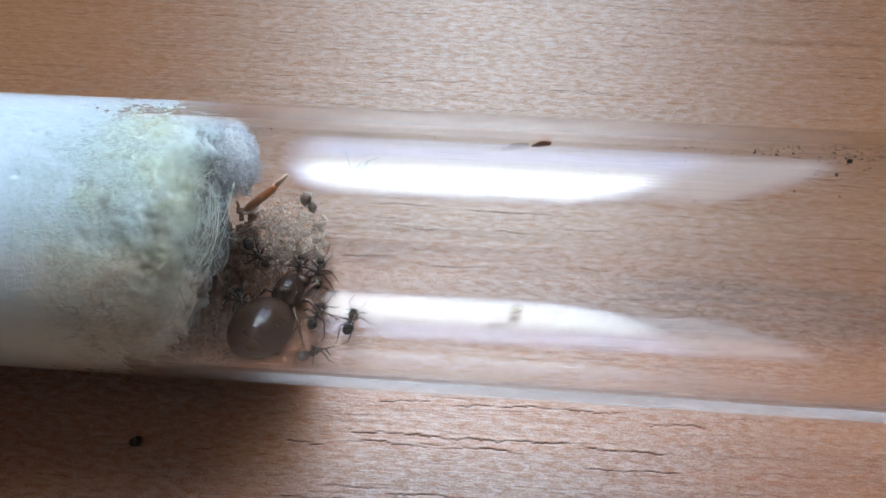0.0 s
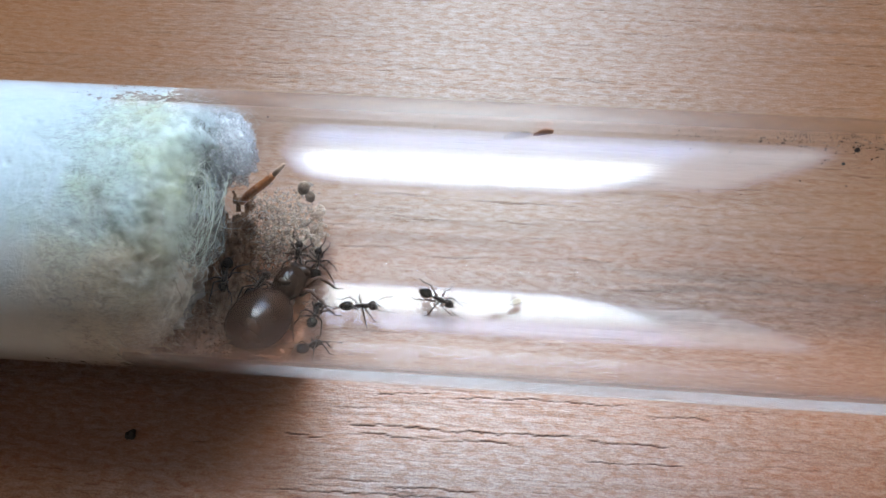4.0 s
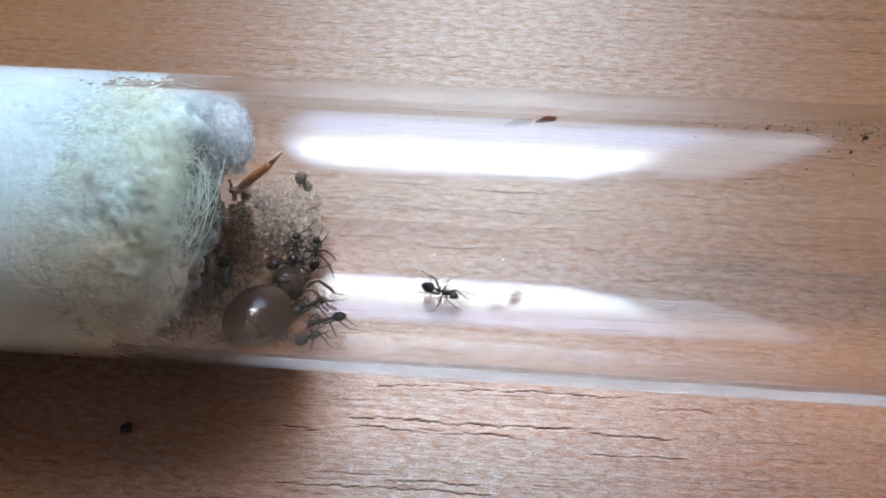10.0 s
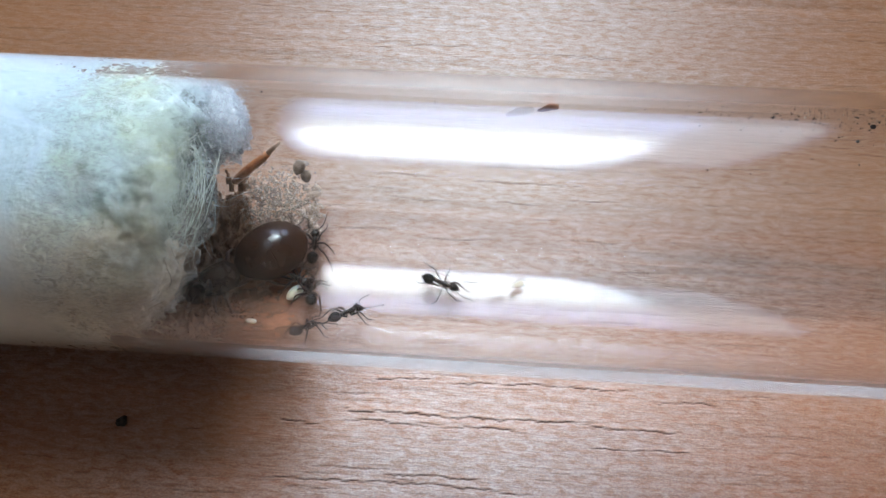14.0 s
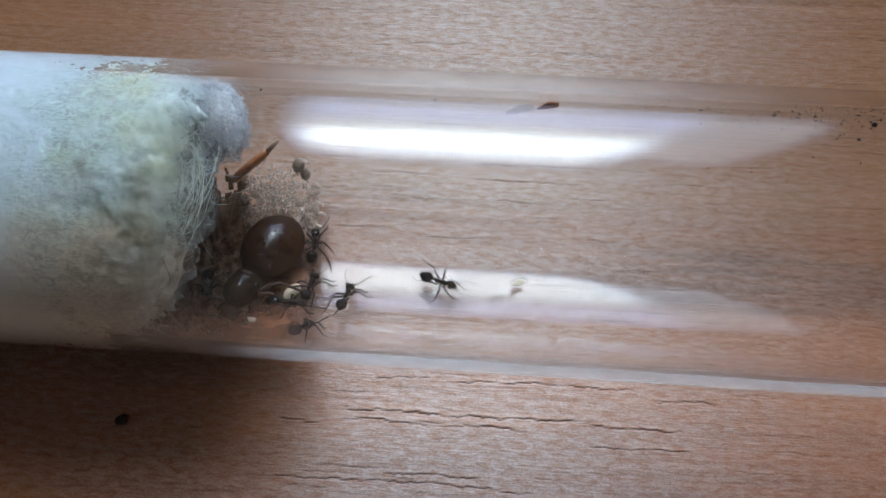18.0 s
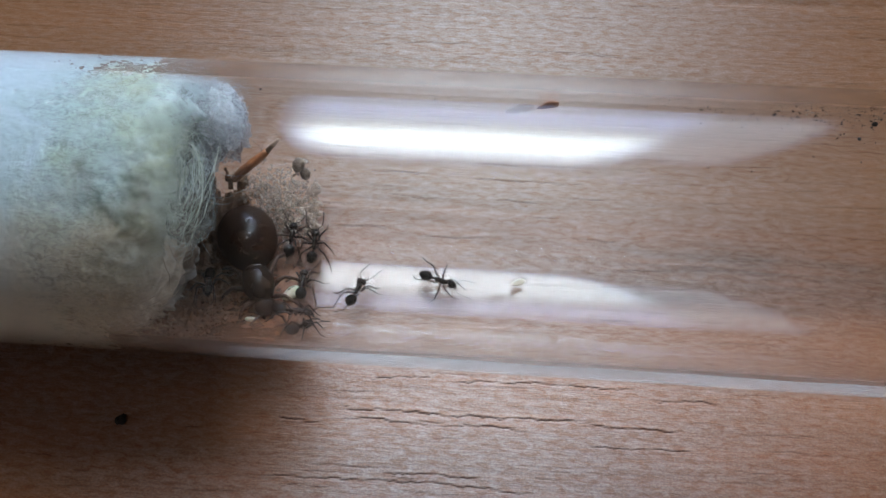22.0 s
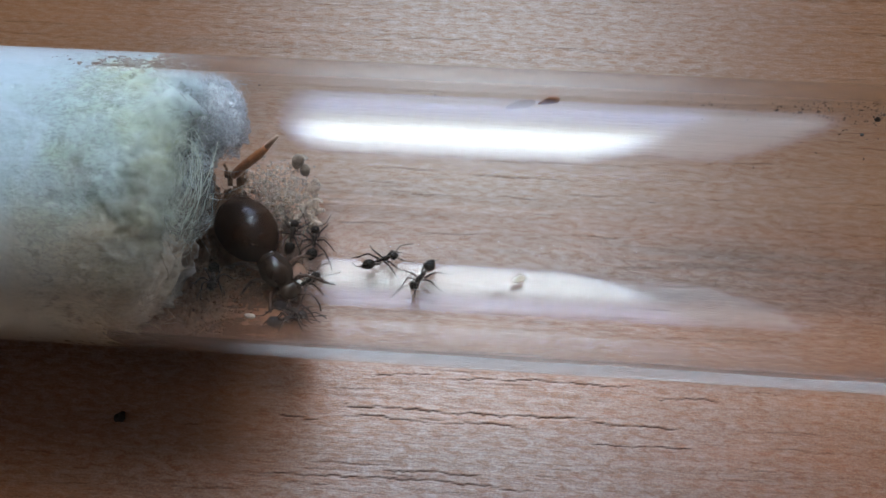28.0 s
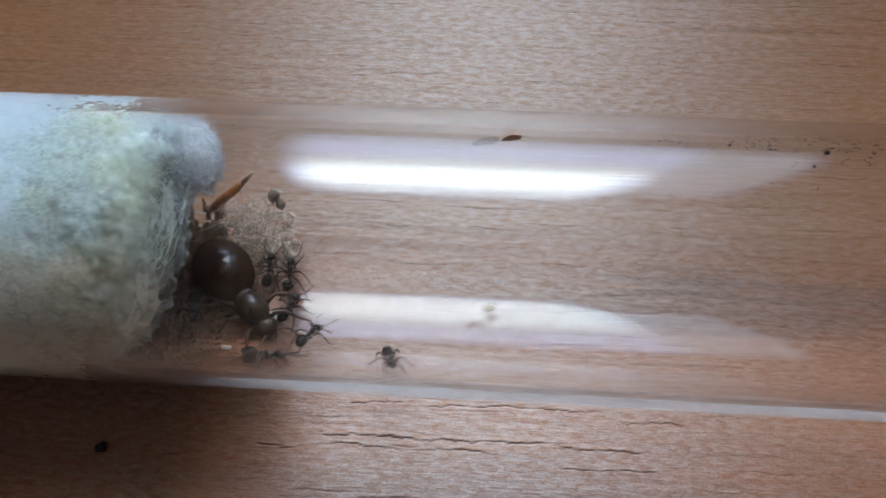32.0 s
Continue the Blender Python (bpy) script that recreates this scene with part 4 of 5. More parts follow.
def brood_pile():
    rng = random.Random(21)
    pile = thing("brood_pile", Matrix(), "heap of pale translucent eggs and larvae", "ant brood", kind="")
    shapes = []
    for n in range(4):
        bend = rng.uniform(0.15, 0.4)
        bm = lathe(egg_profile(-0.5, 0.5, 0.27, 7), 9)
        for v in bm.verts:
            v.co.z += bend * 0.001 * ((v.co.x * 1000) ** 2) * 1.2
        me = bpy.data.meshes.new("larva")
        bm.normal_update()
        bm.to_mesh(me)
        bm.free()
        me.shade_smooth()
        me.materials.append(MAT_LARVA if n < 1 else MAT_EGG)
        shapes.append(me)
    for n in range(300):
        x = rng.gauss(-12.9, 1.6)
        phi = rng.gauss(25, 11)
        if not (-16.3 < x < -9.2 and 1 < phi < 50) or (x > -10.4 and phi > 36):
            x, phi = rng.uniform(-15.0, -10.2), rng.uniform(10, 38)
        k = max(0.0, 1 - ((x + 13) / 3.4) ** 2 - ((phi - 26) / 22) ** 2)
        lift = rng.uniform(0.1, 0.2 + 1.1 * k)
        ob = new("larva", rng.choice(shapes))
        ob.parent = pile
        sc = rng.uniform(0.28, 0.5) if n % 12 or x < -11.4 else rng.uniform(0.8, 1.1)
        ob.matrix_basis = on_glass(x, phi, rng.uniform(0, 360), lift) @ Euler((rng.uniform(-1, 1), rng.uniform(-0.7, 0.7), 0)).to_matrix().to_4x4() @ Matrix.Scale(sc, 4)
    bm = bmesh.new()
    for n in range(900):
        x, phi = rng.gauss(-12.8, 1.5), rng.gauss(25, 10)
        if not (-16 < x < -9.4 and 0 < phi < 48):
            continue
        k = max(0.0, 1 - ((x + 13) / 3.4) ** 2 - ((phi - 26) / 22) ** 2)
        m = on_glass(x, phi, rng.uniform(0, 360), rng.uniform(0.08, 0.2 + 1.2 * k)) @ Euler((rng.uniform(-1, 1), rng.uniform(-0.8, 0.8), 0)).to_matrix().to_4x4() @ Matrix.Scale(rng.uniform(0.2, 0.36), 4)
        lathe(egg_profile(-0.5, 0.5, 0.29, 6), 7, bm=bm, m=m)
    tagged(part("eggs", bm, MAT_EGG, pile, "clump of tiny glassy eggs"), kind="stuff")
    for n in range(28):      # clear larvae along the rim of the heap
        ob = new("larva", shapes[0])
        ob.parent = pile
        ob.matrix_basis = on_glass(rng.gauss(-9.9, 0.35), rng.uniform(8, 40), rng.uniform(0, 360), rng.uniform(0.2, 0.5)) @ Matrix.Scale(rng.uniform(0.7, 1.0), 4)
    cu = random.Random(22)
    bm = bmesh.new()
    for n in range(150):      # fine hairs and silk between them
        x, phi, a = cu.gauss(-12.6, 1.5), cu.gauss(27, 10), cu.uniform(0, 6.3)
        lift, pts = cu.uniform(0.3, 1.5), []
        for i in range(6):
            pts.append(tuple(on_glass(x, phi, 0, lift).translation * 1000))
            x, phi, a, lift = x + 0.16 * math.cos(a), phi + 1.0 * math.sin(a), a + cu.uniform(-0.5, 0.5), max(0.1, lift + cu.uniform(-0.1, 0.1))
        tube_along(pts, [cu.uniform(0.006, 0.012)] * 6, 4, bm)
    tagged(part("silk", bm, MAT_SILK, pile, "fine pale silk and hairs among the eggs"), kind="stuff")
    return pile


def single_larva(x, phi, heading, size, material, name, label, category):
    bm = lathe(egg_profile(-0.9 * size, 0.9 * size, (0.66 if name == "cocoon" else 0.48) * size, 12, 0.12), 16, 1, 1, wob=lambda px, a: 1 + 0.05 * math.sin(px * 11 / size))
    for v in bm.verts:
        v.co.z += 0.04 * size * ((v.co.x * 1000 / size) ** 2) * 0.001 + 0.47 * size * 0.001
    ob = mesh_object(name, bm, material)
    ob.matrix_world = on_glass(x, phi, heading)
    return tagged(ob, label, category)


def litter():
    rng = random.Random(31)
    bm = bmesh.new()
    for n in range(760):
        x = rng.gauss(-16.2, 1.5)
        phi = rng.gauss(-12, 38)
        if phi < -95 or phi > 32:
            continue
        lift = abs(rng.gauss(0, 0.6)) + 0.05
        if x < cotton_front(8.5 * math.sin(radians(phi)), -8.5 * math.cos(radians(phi))) - 0.9:
            continue
        pebble(bm, on_glass(x, phi, 0, lift).translation, rng.uniform(0.1, 0.42) * 0.001, rng)
    for n in range(190):
        x, phi = rng.gauss(-15.8, 1.3), rng.gauss(-72, 12)
        pebble(bm, on_glass(x, phi, 0, rng.uniform(0.04, 0.3)).translation, rng.uniform(0.1, 0.4) * 0.001, rng)
    tagged(mesh_object("nest_litter", bm, MAT_SOIL, False), "dark brown crumbs of nest litter before the cotton", "litter", kind="stuff")

    def patch(name, xr, pr, thick, material, label, seed, grain):
        """A thin uneven layer on the inside of the glass that thins out to its rim."""
        bm = bmesh.new()
        nx, ny, grid, here = 60, 70, [], []
        for i in range(nx + 1):
            for j in range(ny + 1):
                u, v = i / nx, j / ny
                x, phi = xr[0] + (xr[1] - xr[0]) * u, pr[0] + (pr[1] - pr[0]) * v
                k = min(1.0, 5 * min(u, 1 - u, v, 1 - v) - 0.25 + 0.7 * noise.noise((x * 0.9, phi * 0.12, seed)) + 0.35 * noise.noise((x * 2.6, phi * 0.35, seed)))
                lift = thick * max(0.0, k) * (0.55 + 0.6 * noise.noise((x * 1.3, phi * 0.2, seed + 5)) + grain * noise.noise((x * 4.5, phi * 0.7, seed + 9)))
                grid.append(bm.verts.new(on_glass(x, phi, 0, max(lift, -0.02) + 0.012).translation))
                here.append(lift > 0.12 * thick)
        for i in range(nx):
            for j in range(ny):
                a = i * (ny + 1) + j
                if here[a] or here[a + 1] or here[a + ny + 2] or here[a + ny + 1]:
                    bm.faces.new((grid[a], grid[a + 1], grid[a + ny + 2], grid[a + ny + 1]))
        bmesh.ops.delete(bm, geom=[v for v in bm.verts if not v.link_faces], context="VERTS")
        return tagged(mesh_object(name, bm, material), label, "dirt", kind="stuff")
    patch("soil_bank", (-21.0, -14.6), (-99, 44), 1.2, MAT_SOIL, "dark brown damp soil heaped before the cotton", 2.0, 0.5)
    patch("dirt_film", (-17.0, -7.2), (-88, 16), 0.05, MAT_FILM, "thin brown film of dirt on the glass", 4.0, 0.2)

    # pale strip for the bright edge line, placed to fit the camera's view
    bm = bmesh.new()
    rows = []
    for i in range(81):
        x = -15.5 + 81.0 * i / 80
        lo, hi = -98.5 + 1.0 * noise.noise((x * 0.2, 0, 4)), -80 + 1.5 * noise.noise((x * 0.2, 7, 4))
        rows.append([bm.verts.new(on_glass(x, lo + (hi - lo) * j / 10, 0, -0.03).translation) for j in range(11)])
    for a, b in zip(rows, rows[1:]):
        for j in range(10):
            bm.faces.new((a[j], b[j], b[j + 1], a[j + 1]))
    tagged(mesh_object("edge_shine_film", bm, MAT_EDGE_SHINE), "added whitish strip for the bright line along the glass edge", "moisture", kind="stuff")

    # stalk that leans from the litter against the cotton
    stalk = thing("plant_stalk", Matrix(), "reddish brown broken plant stalk with a paler tip", "plant stalk")
    a, b = Vector((-16.0, 4.9, 4.0)), Vector((-12.0, 7.2, 7.0))
    pts = [a + (b - a) * (i / 8) + Vector((0, 0, 0.12 * math.sin(i * 0.9))) for i in range(9)]
    part("stem", tube_along(pts[:7], [0.30, 0.37, 0.38, 0.36, 0.37, 0.33, 0.25], 9), MAT_TWIG, stalk)
    part("tip", tube_along(pts[6:], [0.21, 0.18, 0.13], 8), MAT_TWIG_TIP, stalk, "paler dry tip")

    # flake and crumbs stuck to the wall of the glass
    fl = thing("seed_flake", Matrix(), "small reddish brown winged seed stuck to the glass", "debris")
    bm = lathe(egg_profile(-1.0, 1.0, 0.42, 9, 0.5), 10, 1, 0.5, on_glass(7.75, 104, 52) @ Matrix.Translation(mm(0, 0, 0.32)), wob=lambda x, a: 1 + 0.16 * math.sin(x * 5 + a * 2))
    part("seed", bm, MAT_FLAKE, fl)
    bm = lathe(egg_profile(-1.25, 1.25, 0.6, 9, 0.3), 10, 1, 0.12, on_glass(5.95, 95, 40) @ Matrix.Translation(mm(0, 0, 0.12)), wob=lambda x, a: 1 + 0.16 * math.sin(x * 6 + a * 2))
    part("wing", bm, MAT_EGG, fl, "pale papery wing")
    for n, (x, phi, size) in enumerate([(30.2, 98, 0.62), (30.4, 83, 0.46), (28.2, 68, 0.28), (26.6, 98, 0.32), (23.1, 103, 0.4), (38.8, 30.5, 0.8), (31.8, 66, 0.32), (20.9, 58, 0.3), (24.2, 57, 0.25), (-8.6, 27, 0.2), (0.0, 101, 0.22), (-12.2, 104, 0.25)]):
        bm = bmesh.new()
        pebble(bm, (0, 0, 0), size * 0.0009, rng, 0.5, 1)
        for v in bm.verts:
            v.co.z += size * 0.00022
        ob = mesh_object("crumb", bm, MAT_CRUMB, False)
        ob.matrix_world = on_glass(x, phi, rng.uniform(0, 180))
        tagged(ob, "tiny black crumb clinging to the glass wall", "debris", "crumbs in the tube")
    bm = bmesh.new()
    for n in range(230):
        x, phi = rng.triangular(12, 40, 30), rng.gauss(104, 10)
        if phi > 128:
            continue
        pebble(bm, on_glass(x, phi, 0, 0.03).translation, rng.uniform(0.07, 0.24) * 0.001, rng, 0.5)
    for n in range(50):
        pebble(bm, on_glass(rng.uniform(-8, 30), rng.uniform(-14, 60), 0, 0.02).translation, rng.uniform(0.04, 0.09) * 0.001, rng, 0.5)
    tagged(mesh_object("dust_specks", bm, MAT_CRUMB, False), "fine dark specks of dirt along the glass wall", "debris", kind="stuff")
    # pale grains added for the glints among the debris
    bm = bmesh.new()
    for n in range(34):
        pebble(bm, on_glass(rng.gauss(28.5, 3.5), rng.gauss(103, 7), 0, 0.03).translation, rng.uniform(0.08, 0.3) * 0.001, rng, 0.3)
    tagged(mesh_object("pale_specks", bm, MAT_EGG, False), "tiny pale specks and glints along the glass wall", "debris", kind="stuff")
    bm = bmesh.new()
    for n in range(16):
        x, phi, a = rng.uniform(6, 36), rng.uniform(-10, 75), rng.uniform(0, 6.3)
        pts = []
        for i in range(6):
            pts.append(tuple(on_glass(x, phi, 0, 0.03).translation * 1000))
            x, phi, a = x + 0.14 * math.cos(a), phi + 0.9 * math.sin(a), a + rng.uniform(-0.1, 0.7)
        tube_along(pts, [0.012] * 6, 4, bm)
    tagged(mesh_object("lint", bm, MAT_CRUMB, False), "tiny curled dark hairs on the glass", "debris", kind="stuff")
    bm = bmesh.new()
    lathe(egg_profile(-0.62, 0.62, 0.27, 12, 0.3), 14, 1, 0.12, Matrix.Translation(mm(0, 0, 0.035)), bm, lambda x, a: 1 + 0.22 * math.sin(x * 9 + a * 3))
    sm = mesh_object("dried_smear", bm, MAT_SMEAR, True)
    sm.matrix_world = on_glass(6.95, -10.5, 22)
    tagged(sm, "small beige dried smear on the glass", "stain")
    bm = bmesh.new()
    pebble(bm, (0, 0, 0), 0.00105, rng, 0.6, 2)
    for v in bm.verts:
        v.co.z += 0.00026
    ob = mesh_object("crumb", bm, MAT_CRUMB, False)
    ob.matrix_world = pose(-0.0230, -0.0140, 0.0, 0, 0, 40)
    tagged(ob, "small black crumb lying on the table", "debris")


# ---- the room ----


def sky_backdrop():
    """The bright hazy sky outside the roof window, dimmer and bluer low down, with a dim glow added on its right for
    the lit reveal and a fill glow added along its top.
    """
    m = Mat("hazy_sky", 1.0)
    sep = m.node("ShaderNodeSeparateXYZ")
    m.put(sep.inputs[0], m.co)

    def step(axis, a, b):
        r = m.node("ShaderNodeMapRange", interpolation_type="SMOOTHSTEP")
        m.put(r.inputs[0], sep.outputs[axis])
        r.inputs[1].default_value, r.inputs[2].default_value = a, b
        return r.outputs[0]
    lean = m.math("ADD", sep.outputs[0], m.math("MULTIPLY", sep.outputs[1], 0.20))

    def edge(a, b):
        r = m.node("ShaderNodeMapRange", interpolation_type="SMOOTHSTEP")
        m.put(r.inputs[0], lean)
        r.inputs[1].default_value, r.inputs[2].default_value = a, b
        return r.outputs[0]
    across = m.math("MULTIPLY", step(0, -0.50, -0.36), edge(0.53, 0.39))
    upper = m.math("MULTIPLY", m.math("MULTIPLY", across, step(1, -0.16, 0.10)), step(1, 0.71, 0.66))
    lower = m.math("MULTIPLY", m.math("MULTIPLY", across, step(1, 0.10, -0.16)), step(1, -0.69, -0.50))
    # dim glow added beside the pane, in place of its lit reveal
    side_band = m.math("MULTIPLY", m.math("MULTIPLY", edge(0.39, 0.53), edge(0.80, 0.70)), m.math("MULTIPLY", step(1, -0.69, -0.50), step(1, 0.71, 0.64)))
    # glow added above the pane to lift the tube's shadow
    top_fill = m.math("MULTIPLY", across, m.math("MULTIPLY", step(1, 0.66, 0.71), step(1, 1.0, 0.72)))
    col = m.mix(side_band, m.mix(top_fill, m.mix(upper, (0.50, 0.64, 1.0), (0.76, 0.89, 0.97)), (0.76, 0.87, 0.97)), (0.64, 0.80, 1.0))
    power = m.math("ADD", m.math("MULTIPLY", upper, m.math("ADD", m.math("MULTIPLY", step(1, 0.0, 0.48), SKY_GLOW * 1.9), SKY_GLOW * 0.45)), m.math("ADD", m.math("MULTIPLY", lower, HORIZON_GLOW), m.math("ADD", m.math("MULTIPLY", side_band, SIDE_GLOW), m.math("MULTIPLY", top_fill, TOP_FILL_GLOW))))
    em = m.node("ShaderNodeEmission")
    m.put(em.inputs[0], col)
    m.put(em.inputs[1], power)
    m.put(m.t.nodes["Material Output"].inputs[0], em.outputs[0])
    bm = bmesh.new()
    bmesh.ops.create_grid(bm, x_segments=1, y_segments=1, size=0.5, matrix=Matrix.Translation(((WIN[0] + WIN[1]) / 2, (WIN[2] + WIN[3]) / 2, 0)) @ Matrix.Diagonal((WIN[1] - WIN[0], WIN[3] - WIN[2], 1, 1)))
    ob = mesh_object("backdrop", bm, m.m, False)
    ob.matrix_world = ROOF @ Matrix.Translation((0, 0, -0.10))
    tagged(ob, "bright hazy sky outside the roof window with added glow strips", "sky", kind="structure")


def room():
    """An unseen plain attic room, closed all round, with a roof window in its slope; its tones set the bounced light.
    """
    x0, x1, y0, y1, z0, z1 = -1.6, 1.6, -2.2, 1.95, -0.75, 1.75
    t = 0.15

    def piece(name, b, material, label):
        ob = mesh_object(name, box(bmesh.new(), *b), material, False)
        tagged(ob, label, name.split("_")[0], kind="structure")
    piece("floor", (x0 - t, x1 + t, y0 - t, y1 + t, z0 - t, z0), MAT_FLOOR, "brown wooden floor of the room")
    piece("ceiling", (x0 - t, x1 + t, y0 - t, 0.75, z1, z1 + t), MAT_CEILING, "unseen brown ceiling that bounces fill light")
    piece("wall_west", (x0 - t, x0, y0, y1, z0, z1), MAT_WALL, "plain brown boarded wall")
    piece("wall_east", (x1, x1 + t, y0, y1, z0, z1), MAT_WALL, "plain brown boarded wall")
    piece("wall_south", (x0 - t, x1 + t, y0 - t, y0, z0, z1), MAT_WALL_FILL, "unseen pale wall that bounces fill light")
    piece("wall_north", (x0 - t, x1 + t, y1, y1 + t, z0, 0.1), MAT_WALL, "low brown boarded wall under the roof slope")
    a, b, c, d = WIN
    bm = bmesh.new()
    box(bm, x0 - t, a, -1.35, 1.3, -0.2, 0)
    box(bm, b, x1 + t, -1.35, 1.3, -0.2, 0)
    box(bm, a, b, -1.35, c, -0.2, 0)
    box(bm, a, b, d, 1.3, -0.2, 0)
    ob = mesh_object("roof_slope", bm, MAT_WALL, False)
    ob.matrix_world = ROOF
    tagged(ob, "sloping brown boarded wall with a window opening", "wall", kind="structure")
    win = thing("window_1", ROOF, "brown wooden roof window that lets in daylight", "window", kind="structure")
    for f in ((a, a + 0.025, c, d), (b - 0.025, b, c, d), (a + 0.025, b - 0.025, c, c + 0.025), (a + 0.025, b - 0.025, d - 0.012, d)):
        part("frame", box(bmesh.new(), f[0], f[1], f[2], f[3], -0.06, -0.004, 0.003), MAT_FRAME, win, smooth=False)


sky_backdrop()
room()
table_top()
test_tube()
plug = cotton_plug()
fibres(plug)
litter()
brood_pile()
ants = {}
single_larva(-10.5, 43, 100, 0.6, MAT_COCOON, "cocoon", "small brownish silk cocoon on the brood heap", "cocoon")
single_larva(-11.0, 48, 70, 0.74, MAT_COCOON, "cocoon", "brownish grey silk cocoon above the brood heap", "cocoon")
single_larva(-9.9, 33, 20, 0.75, MAT_LARVA, "larva", "pale translucent larva beside the brood heap", "larva")
single_larva(-10.0, 24, 80, 0.6, MAT_LARVA, "larva", "pale translucent larva beside the brood heap", "larva")
ants["PUPA"] = single_larva(-10.4, -27, 60, 0.95, MAT_PUPA, "pupa", "creamy white pupa lying near the queen", "pupa")
single_larva(-12.8, -50, -10, 0.5, MAT_PUPA, "pupa", "creamy white pupa lying on the glass", "pupa")

rng_ants = random.Random(5)
for key, label in (("SCOUT", "black worker ant walking alone on clear glass"), ("FORAGER", "black worker ant close to the nest's edge"),
                   ("NURSE_A", "black worker ant beside the brood heap"), ("NURSE_B", "black worker ant tending the brood heap"),
                   ("NURSE_C", "black worker ant beside the queen"), ("NURSE_D", "dark worker ant beside the cotton and litter"),
                   ("NURSE_E", "dark worker ant close to the queen's flank"), ("NURSE_F", "dark worker ant low on the tube's side wall")):
    ants[key] = worker(key, label, rng_ants, 1.0)
ants["QUEEN"] = queen()

# seconds, mm along the tube, degrees up its wall, heading
PUPA = [(0, -12.8, -42, 60), (12, -12.8, -42, 60), (12.5, -12.0, -37, 60), (13, -10.5, -27, 60), (14.5, -10.4, -26, 60), (19, -10.6, -27, 60), (21, -10.6, -28, 60), (28, -10.4, -26, 60), (32, -10.4, -26, 60)]
SCOUT = [
    (0, -6.83, 69, 27), (0.2, -7.21, 69.9, 21), (0.4, -7.49, 59.2, -3), (0.6, -8.13, 49.7, -54), (0.8, -7.54, 39.7, -72), (1, -7.53, 37.5, -72), (1.2, -7.41, 36.1, -71), (1.4, -7.35, 22.6, -78), (1.6, -6.42, 15, -60), (1.8, 0.5, -12.1, -25), (2, 0.23, -13.1, -33), (2.5, 0.43, -12.8, -35), (3, 0.43, -13.3, -33), (5.5, 0.71, -13.6, -19), (7, 0.76, -13.8, -19), (8, 0.72, -13.7, -19), (9, 0.76, -14, -18), (11, 0.82, -14.8, -18), (13, 0.82, -14.2, -19), (16.5, 0.73, -15.1, -19), (19, 0.63, -13.9, -19), (23, 0.63, -13.9, -19), (25.5, 0.71, -13.5, -19), (27.1, 0.49, -14, -33), (27.5, 0.26, -14, -51), (27.65, -0.15, -12.9, -85), (27.8, -0.51, -12.6, -119), (28.1, -0.58, -13.6, -124), (28.4, -0.42, -11.8, -132), (28.7, -0.61, -12.1, -136), (29, -0.85, -14.8, -128), (29.3, -2.61, -21.3, -145), (29.6, -3.49, -28.2, -127), (29.75, -3.06, -32.5, -82), (29.9, -2.61, -35.6, -46), (30.2, -2.27, -36.1, -27), (30.6, -2.38, -35.3, -27), (31, -2.15, -33.9, -27), (31.3, -1.1, -44.2, -20), (31.6, 1.02, -52.3, -27), (31.8, 0.75, -48.9, -49), (32, -0.28, -56.7, -76)
]
